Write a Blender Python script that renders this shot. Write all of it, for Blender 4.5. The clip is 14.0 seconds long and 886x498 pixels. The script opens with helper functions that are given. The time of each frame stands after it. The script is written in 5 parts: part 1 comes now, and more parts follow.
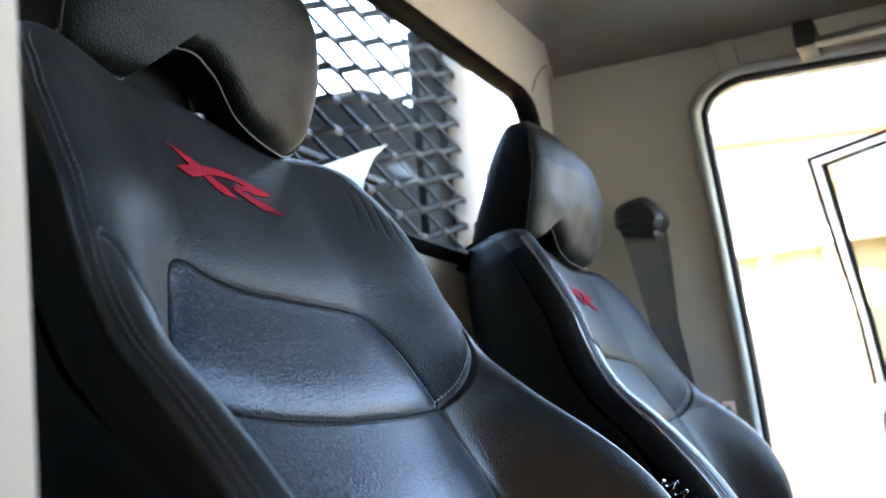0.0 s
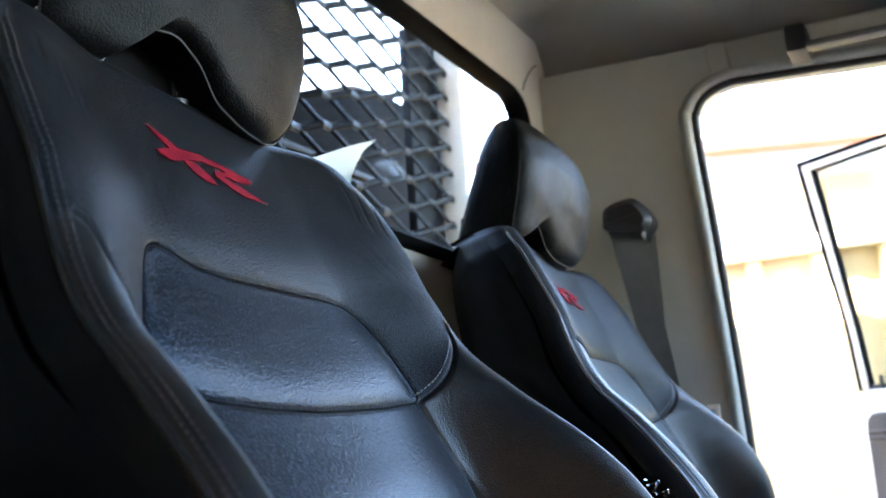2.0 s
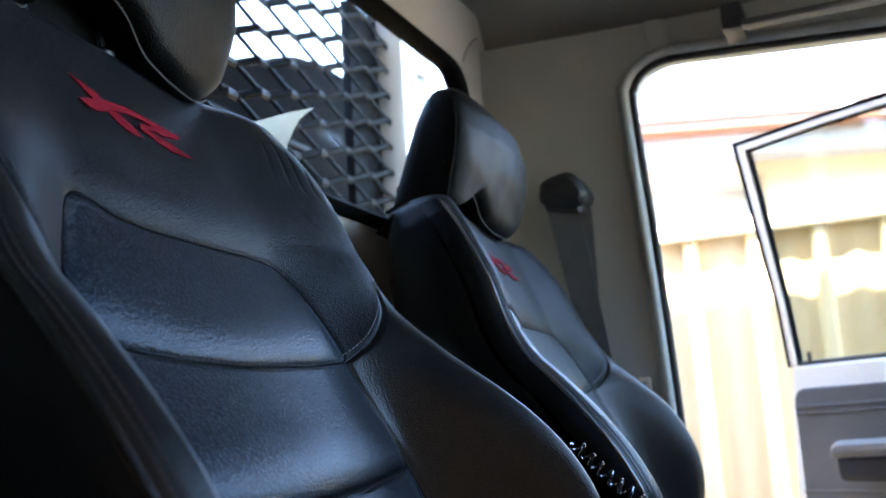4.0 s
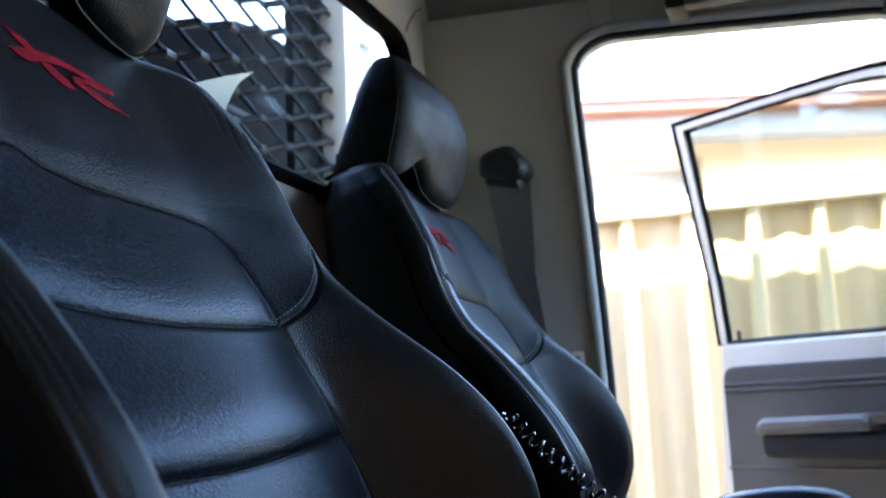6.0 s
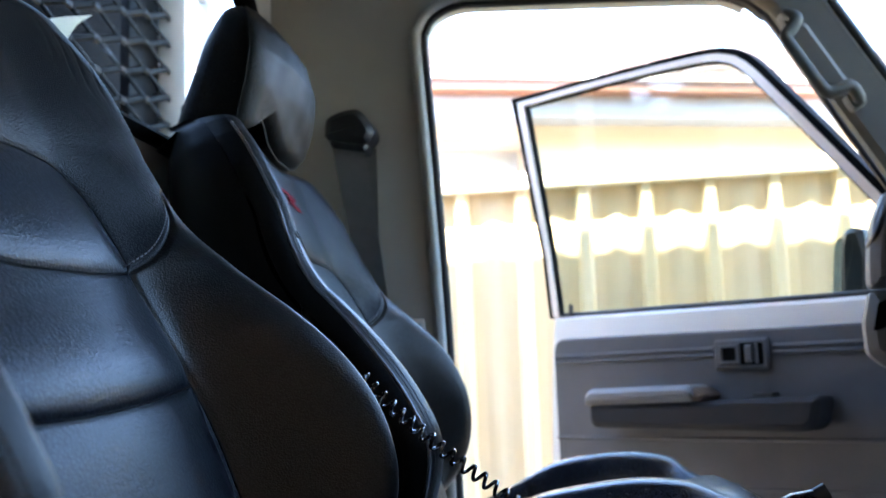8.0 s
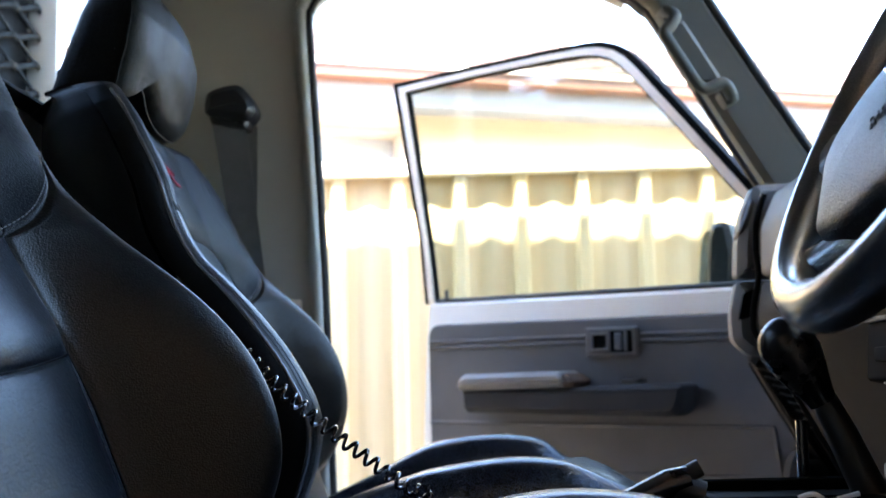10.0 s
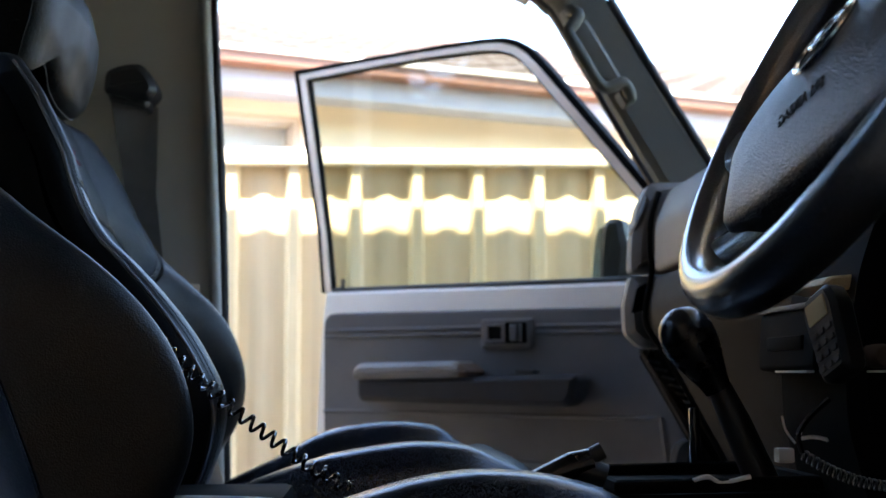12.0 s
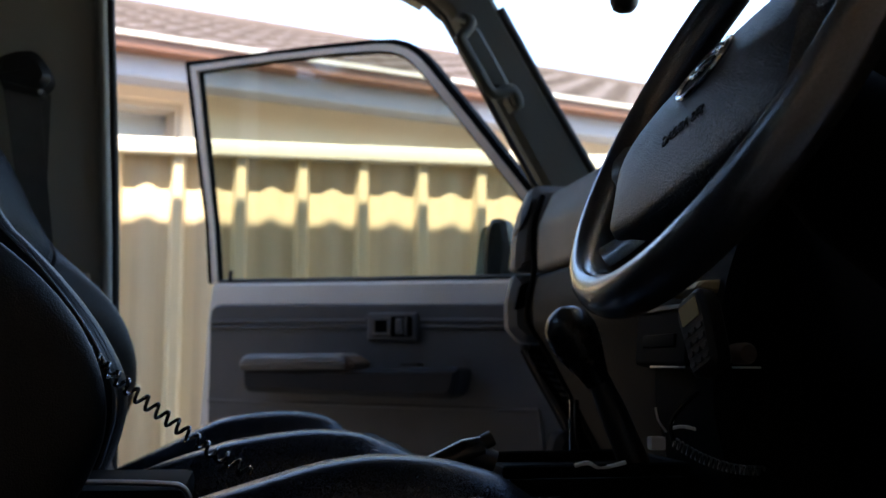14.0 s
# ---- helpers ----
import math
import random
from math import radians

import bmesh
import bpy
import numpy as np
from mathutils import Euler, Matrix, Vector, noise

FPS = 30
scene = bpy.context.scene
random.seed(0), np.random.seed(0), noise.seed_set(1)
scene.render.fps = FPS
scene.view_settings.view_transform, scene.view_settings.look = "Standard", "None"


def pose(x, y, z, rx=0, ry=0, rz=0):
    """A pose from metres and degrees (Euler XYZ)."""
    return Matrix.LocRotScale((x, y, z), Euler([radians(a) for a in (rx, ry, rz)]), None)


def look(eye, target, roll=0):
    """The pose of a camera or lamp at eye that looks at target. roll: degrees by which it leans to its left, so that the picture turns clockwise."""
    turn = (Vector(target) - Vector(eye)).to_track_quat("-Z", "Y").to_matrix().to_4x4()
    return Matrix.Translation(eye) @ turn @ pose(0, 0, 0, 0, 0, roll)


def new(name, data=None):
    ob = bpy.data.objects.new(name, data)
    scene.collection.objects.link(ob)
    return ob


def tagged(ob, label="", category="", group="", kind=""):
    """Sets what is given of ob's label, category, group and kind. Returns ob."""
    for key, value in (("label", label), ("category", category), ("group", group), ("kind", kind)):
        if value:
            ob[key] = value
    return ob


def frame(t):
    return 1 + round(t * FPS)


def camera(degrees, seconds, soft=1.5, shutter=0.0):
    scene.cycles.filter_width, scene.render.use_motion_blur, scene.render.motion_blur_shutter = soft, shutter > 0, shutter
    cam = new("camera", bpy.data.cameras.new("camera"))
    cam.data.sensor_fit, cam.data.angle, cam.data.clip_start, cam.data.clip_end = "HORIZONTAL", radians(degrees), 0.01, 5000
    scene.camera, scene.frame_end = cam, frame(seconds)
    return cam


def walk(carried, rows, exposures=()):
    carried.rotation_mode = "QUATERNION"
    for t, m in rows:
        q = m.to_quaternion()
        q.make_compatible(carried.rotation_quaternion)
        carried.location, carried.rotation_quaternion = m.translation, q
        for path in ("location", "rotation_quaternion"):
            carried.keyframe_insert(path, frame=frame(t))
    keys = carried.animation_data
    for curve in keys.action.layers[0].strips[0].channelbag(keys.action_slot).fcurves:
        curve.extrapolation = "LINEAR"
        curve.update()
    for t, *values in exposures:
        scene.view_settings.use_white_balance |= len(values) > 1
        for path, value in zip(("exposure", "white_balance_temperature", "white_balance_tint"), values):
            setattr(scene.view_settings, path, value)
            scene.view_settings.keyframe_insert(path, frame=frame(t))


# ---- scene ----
cam = camera(43.965, 14.0, soft=1.5)
cam.data.dof.use_dof, cam.data.dof.focus_distance, cam.data.dof.aperture_fstop = True, 0.88, 9.0
# seconds, place in metres, turn in degrees
PATH = [
    (0, 0.0935, 0.0306, 1.1853, 101.571, 4.750, 26.263),
    (0.5, 0.0937, 0.0325, 1.1839, 101.634, 4.521, 26.194),
    (1, 0.0943, 0.0355, 1.1821, 101.732, 4.279, 26.080),
    (1.5, 0.0941, 0.0388, 1.1806, 101.776, 4.064, 25.897),
    (2, 0.0945, 0.0414, 1.1782, 101.673, 3.772, 25.575),
    (2.5, 0.0969, 0.0448, 1.1760, 101.352, 3.477, 25.028),
    (3, 0.1002, 0.0465, 1.1694, 101.130, 3.575, 24.314),
    (5.5, 0.1041, 0.0476, 1.1584, 99.364, 2.727, 19.975),
    (6, 0.1019, 0.0512, 1.1558, 99.033, 2.519, 19.106),
    (6.5, 0.0935, 0.0574, 1.1518, 98.622, 2.183, 17.296),
    (7, 0.0839, 0.0602, 1.1484, 98.194, 2.035, 14.694),
    (7.5, 0.0750, 0.0598, 1.1445, 97.824, 1.942, 12.071),
    (8, 0.0679, 0.0630, 1.1407, 97.504, 1.903, 9.774),
    (8.5, 0.0640, 0.0642, 1.1389, 97.248, 1.632, 7.880),
    (11, 0.0415, 0.0640, 1.1233, 96.646, 0.796, -0.137),
    (11.5, 0.0356, 0.0609, 1.1216, 96.554, 0.524, -1.556),
    (12, 0.0292, 0.0539, 1.1210, 96.428, 0.278, -3.221),
    (12.5, 0.0230, 0.0439, 1.1216, 96.333, 0.049, -5.055),
    (13, 0.0185, 0.0324, 1.1195, 96.281, -0.301, -6.685),
    (13.5, 0.0090, 0.0157, 1.1196, 96.127, -0.287, -8.146),
    (14, -0.0000, 0.0000, 1.1200, 96.073, -0.398, -9.837),
]
EXPOSURES = [(0.0, 5.65, 7300, 12), (1.5, 5.5, 7100, 12), (3.0, 5.0, 6800, 12), (5.5, 4.5, 6250, 11), (7.0, 4.47, 6200, 11), (8.5, 4.62, 6450, 11), (11.0, 4.42, 6750, 11), (12.5, 3.4, 6700, 11), (14.0, 2.58, 6700, 11)]
walk(cam, [(r[0], pose(*r[1:])) for r in PATH], EXPOSURES)

# ---- daylight ----
SUN_AZ, SUN_EL = radians(262), radians(64)      # azimuth counted from +X towards +Y
world = bpy.data.worlds.new("daylight")
scene.world = world
world.use_nodes = True
wn = world.node_tree.nodes
sky = wn.new("ShaderNodeTexSky")
sky.sky_type, sky.sun_disc = "NISHITA", False
sky.sun_elevation, sky.sun_rotation = SUN_EL, radians(90) - SUN_AZ
sky.air_density, sky.dust_density, sky.ozone_density = 1.0, 0.25, 1.5
wn["Background"].inputs[1].default_value = 0.15
world.node_tree.links.new(sky.outputs[0], wn["Background"].inputs[0])
sun_dir = Vector((math.cos(SUN_EL) * math.cos(SUN_AZ), math.cos(SUN_EL) * math.sin(SUN_AZ), math.sin(SUN_EL)))
sun = new("sun", bpy.data.lights.new("sun", "SUN"))
sun.data.energy, sun.data.angle, sun.data.color = 3.8, radians(0.53), (1.0, 0.95, 0.87)
sun.matrix_world = look(sun_dir * 30, (0, 0, 0))

# ---- materials ----
def material(name, color, rough=0.5, metal=0.0, vary=0.15, scale=6.0, bump=0.0, bump_scale=200.0, kind="noise",
             coat=0.0, coat_rough=0.03, rough_vary=0.1, tint=None, spec=0.5, bump_depth=0.001, facing=1.0, painted_sheen=(1.0, 1.0, 1.0)):
    """A plain surface with two scales of variation and a fine relief, in object metres."""
    mat = bpy.data.materials.new(name)
    mat.use_nodes = True
    nt = mat.node_tree
    n, l = nt.nodes, nt.links
    b = n["Principled BSDF"]
    tc = n.new("ShaderNodeTexCoord")
    big = n.new("ShaderNodeTexNoise")
    big.inputs["Scale"].default_value, big.inputs["Detail"].default_value = scale, 6.0
    big.inputs["Roughness"].default_value = 0.6
    l.new(tc.outputs["Object"], big.inputs["Vector"])
    ramp = n.new("ShaderNodeMix")
    ramp.data_type = "RGBA"
    other = tint or tuple(c * (1 - vary * 1.6) for c in color)
    ramp.inputs[6].default_value = (*[min(1, c * (1 + vary)) for c in color], 1)
    ramp.inputs[7].default_value = (*other, 1)
    l.new(big.outputs["Fac"], ramp.inputs[0])
    l.new(ramp.outputs[2], b.inputs["Base Color"])
    rr = n.new("ShaderNodeMapRange")
    rr.inputs["To Min"].default_value, rr.inputs["To Max"].default_value = max(0.02, rough - rough_vary), min(1, rough + rough_vary)
    l.new(big.outputs["Fac"], rr.inputs["Value"])
    l.new(rr.outputs[0], b.inputs["Roughness"])
    b.inputs["Metallic"].default_value = metal
    b.inputs["Coat Weight"].default_value = coat
    b.inputs["Coat Roughness"].default_value = coat_rough
    b.inputs["Specular IOR Level"].default_value = spec
    b.inputs["Specular Tint"].default_value = (*(facing * c for c in painted_sheen), 1)
    if bump:
        if kind in ("grain", "rows"):
            g = n.new("ShaderNodeTexVoronoi")
            g.inputs["Randomness"].default_value = 1.0 if kind == "grain" else 0.8
            g.feature = "SMOOTH_F1"
            g.inputs["Smoothness"].default_value = 0.4
            g.inputs["Scale"].default_value = bump_scale
            warp = n.new("ShaderNodeTexNoise")
            warp.inputs["Scale"].default_value = bump_scale * 0.35
            mixv = n.new("ShaderNodeVectorMath")
            mixv.operation = "MULTIPLY_ADD"
            mixv.inputs[1].default_value = (0.0010, 0.0010, 0.0010) if kind == "grain" else (0.0004, 0.0004, 0.0004)
            l.new(tc.outputs["Object"], warp.inputs["Vector"])
            l.new(warp.outputs["Color"], mixv.inputs[0])
            l.new(tc.outputs["Object"], mixv.inputs[2])
            lay = n.new("ShaderNodeVectorMath")              # rows run across the seat
            lay.operation = "MULTIPLY"
            lay.inputs[1].default_value = (1, 1, 1) if kind == "grain" else (0.0, 0.78, 1)
            l.new(mixv.outputs[0], lay.inputs[0])
            l.new(lay.outputs[0], g.inputs["Vector"])
            height = g.outputs["Distance"]
            # Relief is also painted into the colour: pebbles lighter, creases darker
            tone, relief_mix = n.new("ShaderNodeMapRange"), n.new("ShaderNodeMix")
            tone.inputs["From Max"].default_value, tone.inputs["To Min"].default_value, tone.inputs["To Max"].default_value = 0.7, 2.2, 0.3
            if kind == "rows":
                g.inputs["Smoothness"].default_value = 0.12
                tone.inputs["From Min"].default_value, tone.inputs["From Max"].default_value = 0.12, 0.55
                tone.inputs["To Min"].default_value, tone.inputs["To Max"].default_value = 2.4, 0.0
            relief_mix.data_type, relief_mix.blend_type = "RGBA", "MULTIPLY"
            relief_mix.inputs[0].default_value = 1.0
            l.new(height, tone.inputs["Value"])
            l.new(ramp.outputs[2], relief_mix.inputs[6])
            l.new(tone.outputs[0], relief_mix.inputs[7])
            l.new(relief_mix.outputs[2], b.inputs["Base Color"])
        else:
            g = n.new("ShaderNodeTexNoise")
            g.inputs["Scale"].default_value, g.inputs["Detail"].default_value = bump_scale, 3.0
            l.new(tc.outputs["Object"], g.inputs["Vector"])
            height = g.outputs["Fac"]
        bp = n.new("ShaderNodeBump")
        bp.inputs["Strength"].default_value, bp.inputs["Distance"].default_value = bump, bump_depth
        bp.invert = kind != "noise"
        l.new(height, bp.inputs["Height"])
        l.new(bp.outputs["Normal"], b.inputs["Normal"])
    return mat


M = {}
# Bolster leather: warm tint paints brown reflections into its gloss
M["leather"] = material("black leather", (0.0045, 0.0045, 0.0047), 0.30, vary=0.3, scale=14, bump=1.0, bump_scale=760, bump_depth=0.00022, kind="grain", rough_vary=0.05, spec=0.6, facing=0.36, painted_sheen=(1.06, 1.0, 0.9))
# Headrest leather: a darker, low-gloss copy with shade put into it
M["leather_smooth"] = material("shade-toned headrest leather", (0.0046, 0.0046, 0.0044), 0.46, vary=0.3, scale=14, bump=1.0, bump_scale=700, bump_depth=0.00034, kind="grain", rough_vary=0.05, spec=0.22, facing=0.10)
# Pad, cushion and fine leather: blue sky reflection painted into colour and tint
M["leather_pad"] = material("coarse black leather", (0.0115, 0.0135, 0.018), 0.36, vary=0.3, scale=14, bump=1.0, bump_scale=520, bump_depth=0.00034, kind="rows", rough_vary=0.05, spec=0.34, facing=0.36, painted_sheen=(0.72, 0.92, 1.25))
M["leather_cushion"] = material("black cushion leather", (0.014, 0.017, 0.025), 0.26, vary=0.3, scale=14, bump=0.8, bump_scale=740, bump_depth=0.0002, kind="grain", rough_vary=0.05, spec=0.85, facing=0.5, painted_sheen=(0.8, 0.95, 1.2))
M["leather_fine"] = material("fine black leather", (0.0115, 0.0135, 0.018), 0.36, vary=0.3, scale=14, bump=1.0, bump_scale=520, bump_depth=0.00032, kind="rows", rough_vary=0.05, spec=0.34, facing=0.42, painted_sheen=(0.72, 0.92, 1.25))
# Darker copy of the door vinyl, painting the shadow on the armrest body
M["armrest_shade"] = material("shade-toned armrest vinyl", (0.034, 0.035, 0.039), 0.8, vary=0.2, scale=12, bump=0.5, bump_scale=700, spec=0.12)
# Shaded copy of the dash plastic: near-black paints the dimness below
M["dash_shade"] = material("dash plastic toned for shade", (0.0036, 0.0038, 0.0044), 0.6, vary=0.2, scale=8, bump=0.5, bump_scale=1100, spec=0.12)
# Shaded copy of the leather: gloss cut to darken the shoulder panel
M["leather_shoulder"] = material("shade-toned black leather", (0.0082, 0.0086, 0.0100), 0.39, vary=0.3, scale=14, bump=1.0, bump_scale=740, bump_depth=0.00038, kind="grain", rough_vary=0.05, spec=0.19, facing=0.12)
# Near-black copy for sides and back, their shade painted in
M["shell_skin"] = material("shade-toned seat back skin", (0.0022, 0.0021, 0.0020), 0.5, vary=0.3, scale=14, bump=0.6, bump_scale=720, bump_depth=0.0002, kind="grain", rough_vary=0.05, spec=0.06)
M["knob_skin"] = material("polished black knob", (0.006, 0.006, 0.0065), 0.26, vary=0.2, scale=30, bump=0.3, bump_scale=600, bump_depth=0.0002, kind="grain", spec=0.5)
M["piping"] = material("pale piping", (0.07, 0.068, 0.065), 0.5, vary=0.1)
M["wheel_skin"] = material("worn black wheel leather", (0.018, 0.0175, 0.018), 0.32, vary=0.3, scale=20, bump=0.8, bump_scale=720, bump_depth=0.00022, kind="grain", rough_vary=0.06, spec=1.0, coat=1.0, coat_rough=0.16)
M["wheel_skin"].node_tree.nodes["Principled BSDF"].inputs["Coat IOR"].default_value = 1.8
# Bluish base paints the sky's reflection into the cover's colour
M["cover_skin"] = material("grained cover toned sky blue", (0.017, 0.022, 0.034), 0.38, vary=0.2, scale=20, bump=1.0, bump_scale=700, bump_depth=0.0005, kind="grain", rough_vary=0.05, spec=1.0)
# Paler cord whose colour stands in for the reflection along lit edges
M["cord"] = material("edge cord with painted highlight", (0.06, 0.06, 0.064), 0.25, vary=0.2, spec=1.0)
# One thread in two tones: dark for the shaded side, pale for the lit
M["thread"] = material("shade-toned thread", (0.035, 0.033, 0.032), 0.7, vary=0.1)
M["thread_lit"] = material("lit-toned thread", (0.16, 0.16, 0.165), 0.7, vary=0.1)
M["roof_grip"] = material("grey roof grip", (0.10, 0.10, 0.095), 0.6, vary=0.1, bump=0.3, bump_scale=900)
M["emblem"] = material("red embroidery", (0.155, 0.003, 0.011), 0.8, vary=0.15, scale=60, bump=0.5, bump_scale=1500, spec=0.08)
M["black_plastic"] = material("black plastic", (0.006, 0.006, 0.0065), 0.45, vary=0.2, bump=0.25, bump_scale=900)
M["black_gloss"] = material("black gloss", (0.012, 0.012, 0.013), 0.12, vary=0.2, spec=0.8, coat=1.0, coat_rough=0.05)
M["rubber"] = material("black rubber", (0.014, 0.014, 0.014), 0.6, vary=0.2, bump=0.2)
M["rubber_grey"] = material("grey rubber seal", (0.32, 0.32, 0.29), 0.5, vary=0.2)
M["grey_trim"] = material("grey trim", (0.37, 0.365, 0.315), 0.6, vary=0.12, scale=5, bump=0.3, bump_scale=800)
M["rear_paint"] = material("beige grey rear wall paint", (0.46, 0.43, 0.37), 0.5, vary=0.08, scale=5, bump=0.15, bump_scale=600)
M["roof_cloth"] = material("roof lining", (0.26, 0.25, 0.225), 0.9, vary=0.12, scale=4, bump=0.4, bump_scale=1200)
M["dash"] = material("grey dash plastic", (0.112, 0.114, 0.119), 0.5, vary=0.15, scale=8, bump=0.5, bump_scale=1100)
M["dash_dark"] = material("dark dash plastic", (0.007, 0.007, 0.0075), 0.42, vary=0.15, scale=8, bump=0.5, bump_scale=1100)
M["door_vinyl"] = material("grey door vinyl", (0.093, 0.096, 0.105), 0.65, vary=0.18, scale=9, bump=0.5, bump_scale=700, spec=0.3)
M["armrest"] = material("worn armrest vinyl", (0.15, 0.15, 0.155), 0.55, vary=0.25, scale=16, bump=0.5, bump_scale=700)
M["brown_worn"] = material("worn brown edge", (0.10, 0.065, 0.045), 0.7, vary=0.3, scale=30)
M["white_paint"] = material("white car paint", (0.84, 0.83, 0.80), 0.3, vary=0.05, coat=0.5)
# Body paint toned down to beige, offsetting the strong light on this side
M["beige_toned_paint"] = material("toned-down beige car paint", (0.27, 0.215, 0.16), 0.7, vary=0.06, spec=0.15)
M["steel_black"] = material("black painted steel", (0.0055, 0.0055, 0.006), 0.46, metal=0.0, vary=0.3, scale=20, spec=0.08)
M["alloy"] = material("alloy", (0.62, 0.63, 0.64), 0.4, metal=0.8, vary=0.1, scale=10)
M["grab_grey"] = material("grey padded vinyl", (0.062, 0.065, 0.054), 0.65, vary=0.15, scale=20, bump=0.4, bump_scale=900, spec=0.3)
M["pillar_grey"] = material("dark grey pillar trim", (0.078, 0.080, 0.068), 0.65, spec=0.3, vary=0.12, scale=6, bump=0.4, bump_scale=900)
M["frame_cream"] = material("grey white frame paint", (0.80, 0.70, 0.61), 0.4, vary=0.08)
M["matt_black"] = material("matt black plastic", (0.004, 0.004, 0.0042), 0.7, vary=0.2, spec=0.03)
M["chrome"] = material("chrome", (0.75, 0.76, 0.78), 0.12, metal=1.0, vary=0.05)
M["webbing"] = material("seat belt webbing", (0.085, 0.085, 0.078), 0.8, vary=0.2, scale=40, bump=0.8, bump_scale=900)
# Amber light is painted into the colour of a pale sheet
M["amber_lit_paper"] = material("amber-lit paper", (0.72, 0.56, 0.32), 0.6, vary=0.2, scale=30)
M["screen"] = material("radio screen", (0.42, 0.31, 0.14), 0.3, vary=0.1)
M["button"] = material("radio button", (0.018, 0.018, 0.018), 0.3, vary=0.1)
M["fence"] = material("cream steel fence", (0.74, 0.57, 0.34), 0.5, vary=0.08, scale=3, tint=(0.67, 0.51, 0.29))
M["cap"] = material("cream fence cap", (0.78, 0.70, 0.54), 0.45, vary=0.06, scale=3)
M["wall_render"] = material("pink cream render", (0.85, 0.70, 0.53), 0.85, vary=0.08, scale=3, bump=0.4, bump_scale=80)
M["roof_tile"] = material("terracotta tile", (0.085, 0.056, 0.044), 0.85, vary=0.3, scale=5, tint=(0.055, 0.040, 0.033), bump=0.4, bump_scale=60)
M["gutter"] = material("brown gutter", (0.20, 0.085, 0.045), 0.5, vary=0.12)
M["gutter_cream"] = material("cream gutter lip", (0.62, 0.56, 0.48), 0.5, vary=0.08)
# Lavender grey paints the eave's shade into soffit and fascia
M["soffit"] = material("shade-toned soffit", (0.40, 0.40, 0.45), 0.8, vary=0.1)
M["concrete"] = material("pale concrete drive", (0.20, 0.19, 0.175), 0.9, vary=0.2, scale=2, bump=0.6, bump_scale=60)
M["carport"] = material("carport sheet", (0.45, 0.43, 0.40), 0.6, vary=0.1)
# Brown of the unseen blocking wall, chosen for warm reflections in the seats
M["blocker_brown"] = material("brown blocking wall", (0.22, 0.14, 0.085), 0.85, vary=0.2, scale=4, bump=0.5, bump_scale=60)
M["window_frame"] = material("cream window frame", (0.62, 0.52, 0.42), 0.5, vary=0.1)
M["blind"] = material("pale window blind", (0.62, 0.66, 0.74), 0.7, vary=0.05)
# White for shapes that paint in glints and reflections
M["glint_white"] = material("plain white for glints", (0.82, 0.84, 0.86), 0.5, vary=0.04)
M["carpet"] = material("black rubber floor mat", (0.02, 0.02, 0.02), 0.8, vary=0.3, bump=0.6, bump_scale=300)


def glass_material(name, tint=(0.95, 0.97, 0.96), gloss=0.015, glance=0.35):
    mat = bpy.data.materials.new(name)
    mat.use_nodes = True
    n, l = mat.node_tree.nodes, mat.node_tree.links
    n.remove(n["Principled BSDF"])
    tr, gl, mx, lw = (n.new("ShaderNodeBsdfTransparent"), n.new("ShaderNodeBsdfGlossy"), n.new("ShaderNodeMixShader"), n.new("ShaderNodeLayerWeight"))
    pw, ad = n.new("ShaderNodeMath"), n.new("ShaderNodeMath")
    pw.operation, ad.operation = "POWER", "MULTIPLY_ADD"
    lw.inputs[0].default_value = 0.5
    pw.inputs[1].default_value = 5.0
    ad.inputs[1].default_value, ad.inputs[2].default_value = glance, gloss
    tr.inputs[0].default_value = (*tint, 1)
    gl.inputs["Roughness"].default_value = 0.02
    l.new(lw.outputs["Facing"], pw.inputs[0])
    l.new(pw.outputs[0], ad.inputs[0])
    l.new(ad.outputs[0], mx.inputs[0])
    l.new(tr.outputs[0], mx.inputs[1])
    l.new(gl.outputs[0], mx.inputs[2])
    l.new(mx.outputs[0], n["Material Output"].inputs[0])
    return mat


M["glass"] = glass_material("clear glass", gloss=0.005, glance=0.12)
M["glass_tint"] = glass_material("tinted door glass", (0.72, 0.75, 0.71), 0.035)


# ---- building helpers ----
def thing(name, label, category, at=(0, 0, 0), group="", kind=""):
    ob = new(name)
    ob.empty_display_size = 0.05
    ob.location = at
    return tagged(ob, label, category, group, kind)


def origin(ob):
    return Vector(ob.location) + (origin(ob.parent) if ob.parent else Vector())


def part(name, bm, mat, parent=None, label="", smooth=True, normals=None, crease=38):
    """One mesh object; its coordinates are given in the world and laid under its thing."""
    me = bpy.data.meshes.new(name)
    if parent is not None:
        bmesh.ops.translate(bm, verts=bm.verts, vec=-origin(parent))
    bm.normal_update()
    bm.to_mesh(me)
    bm.free()
    if smooth:
        me.shade_smooth()
        if normals is None:
            me.set_sharp_from_angle(angle=radians(crease))
    me.materials.append(M[mat] if isinstance(mat, str) else mat)
    if normals is not None:
        me.normals_split_custom_set_from_vertices(normals)
    ob = new(name, me)
    if parent is not None:
        ob.parent = parent
    if label:
        ob["label"] = label
    return ob


def structure(name, bm, mat, label, category, smooth=True):
    ob = part(name, bm, mat, None, "", smooth)
    return tagged(ob, label, category, kind="structure")


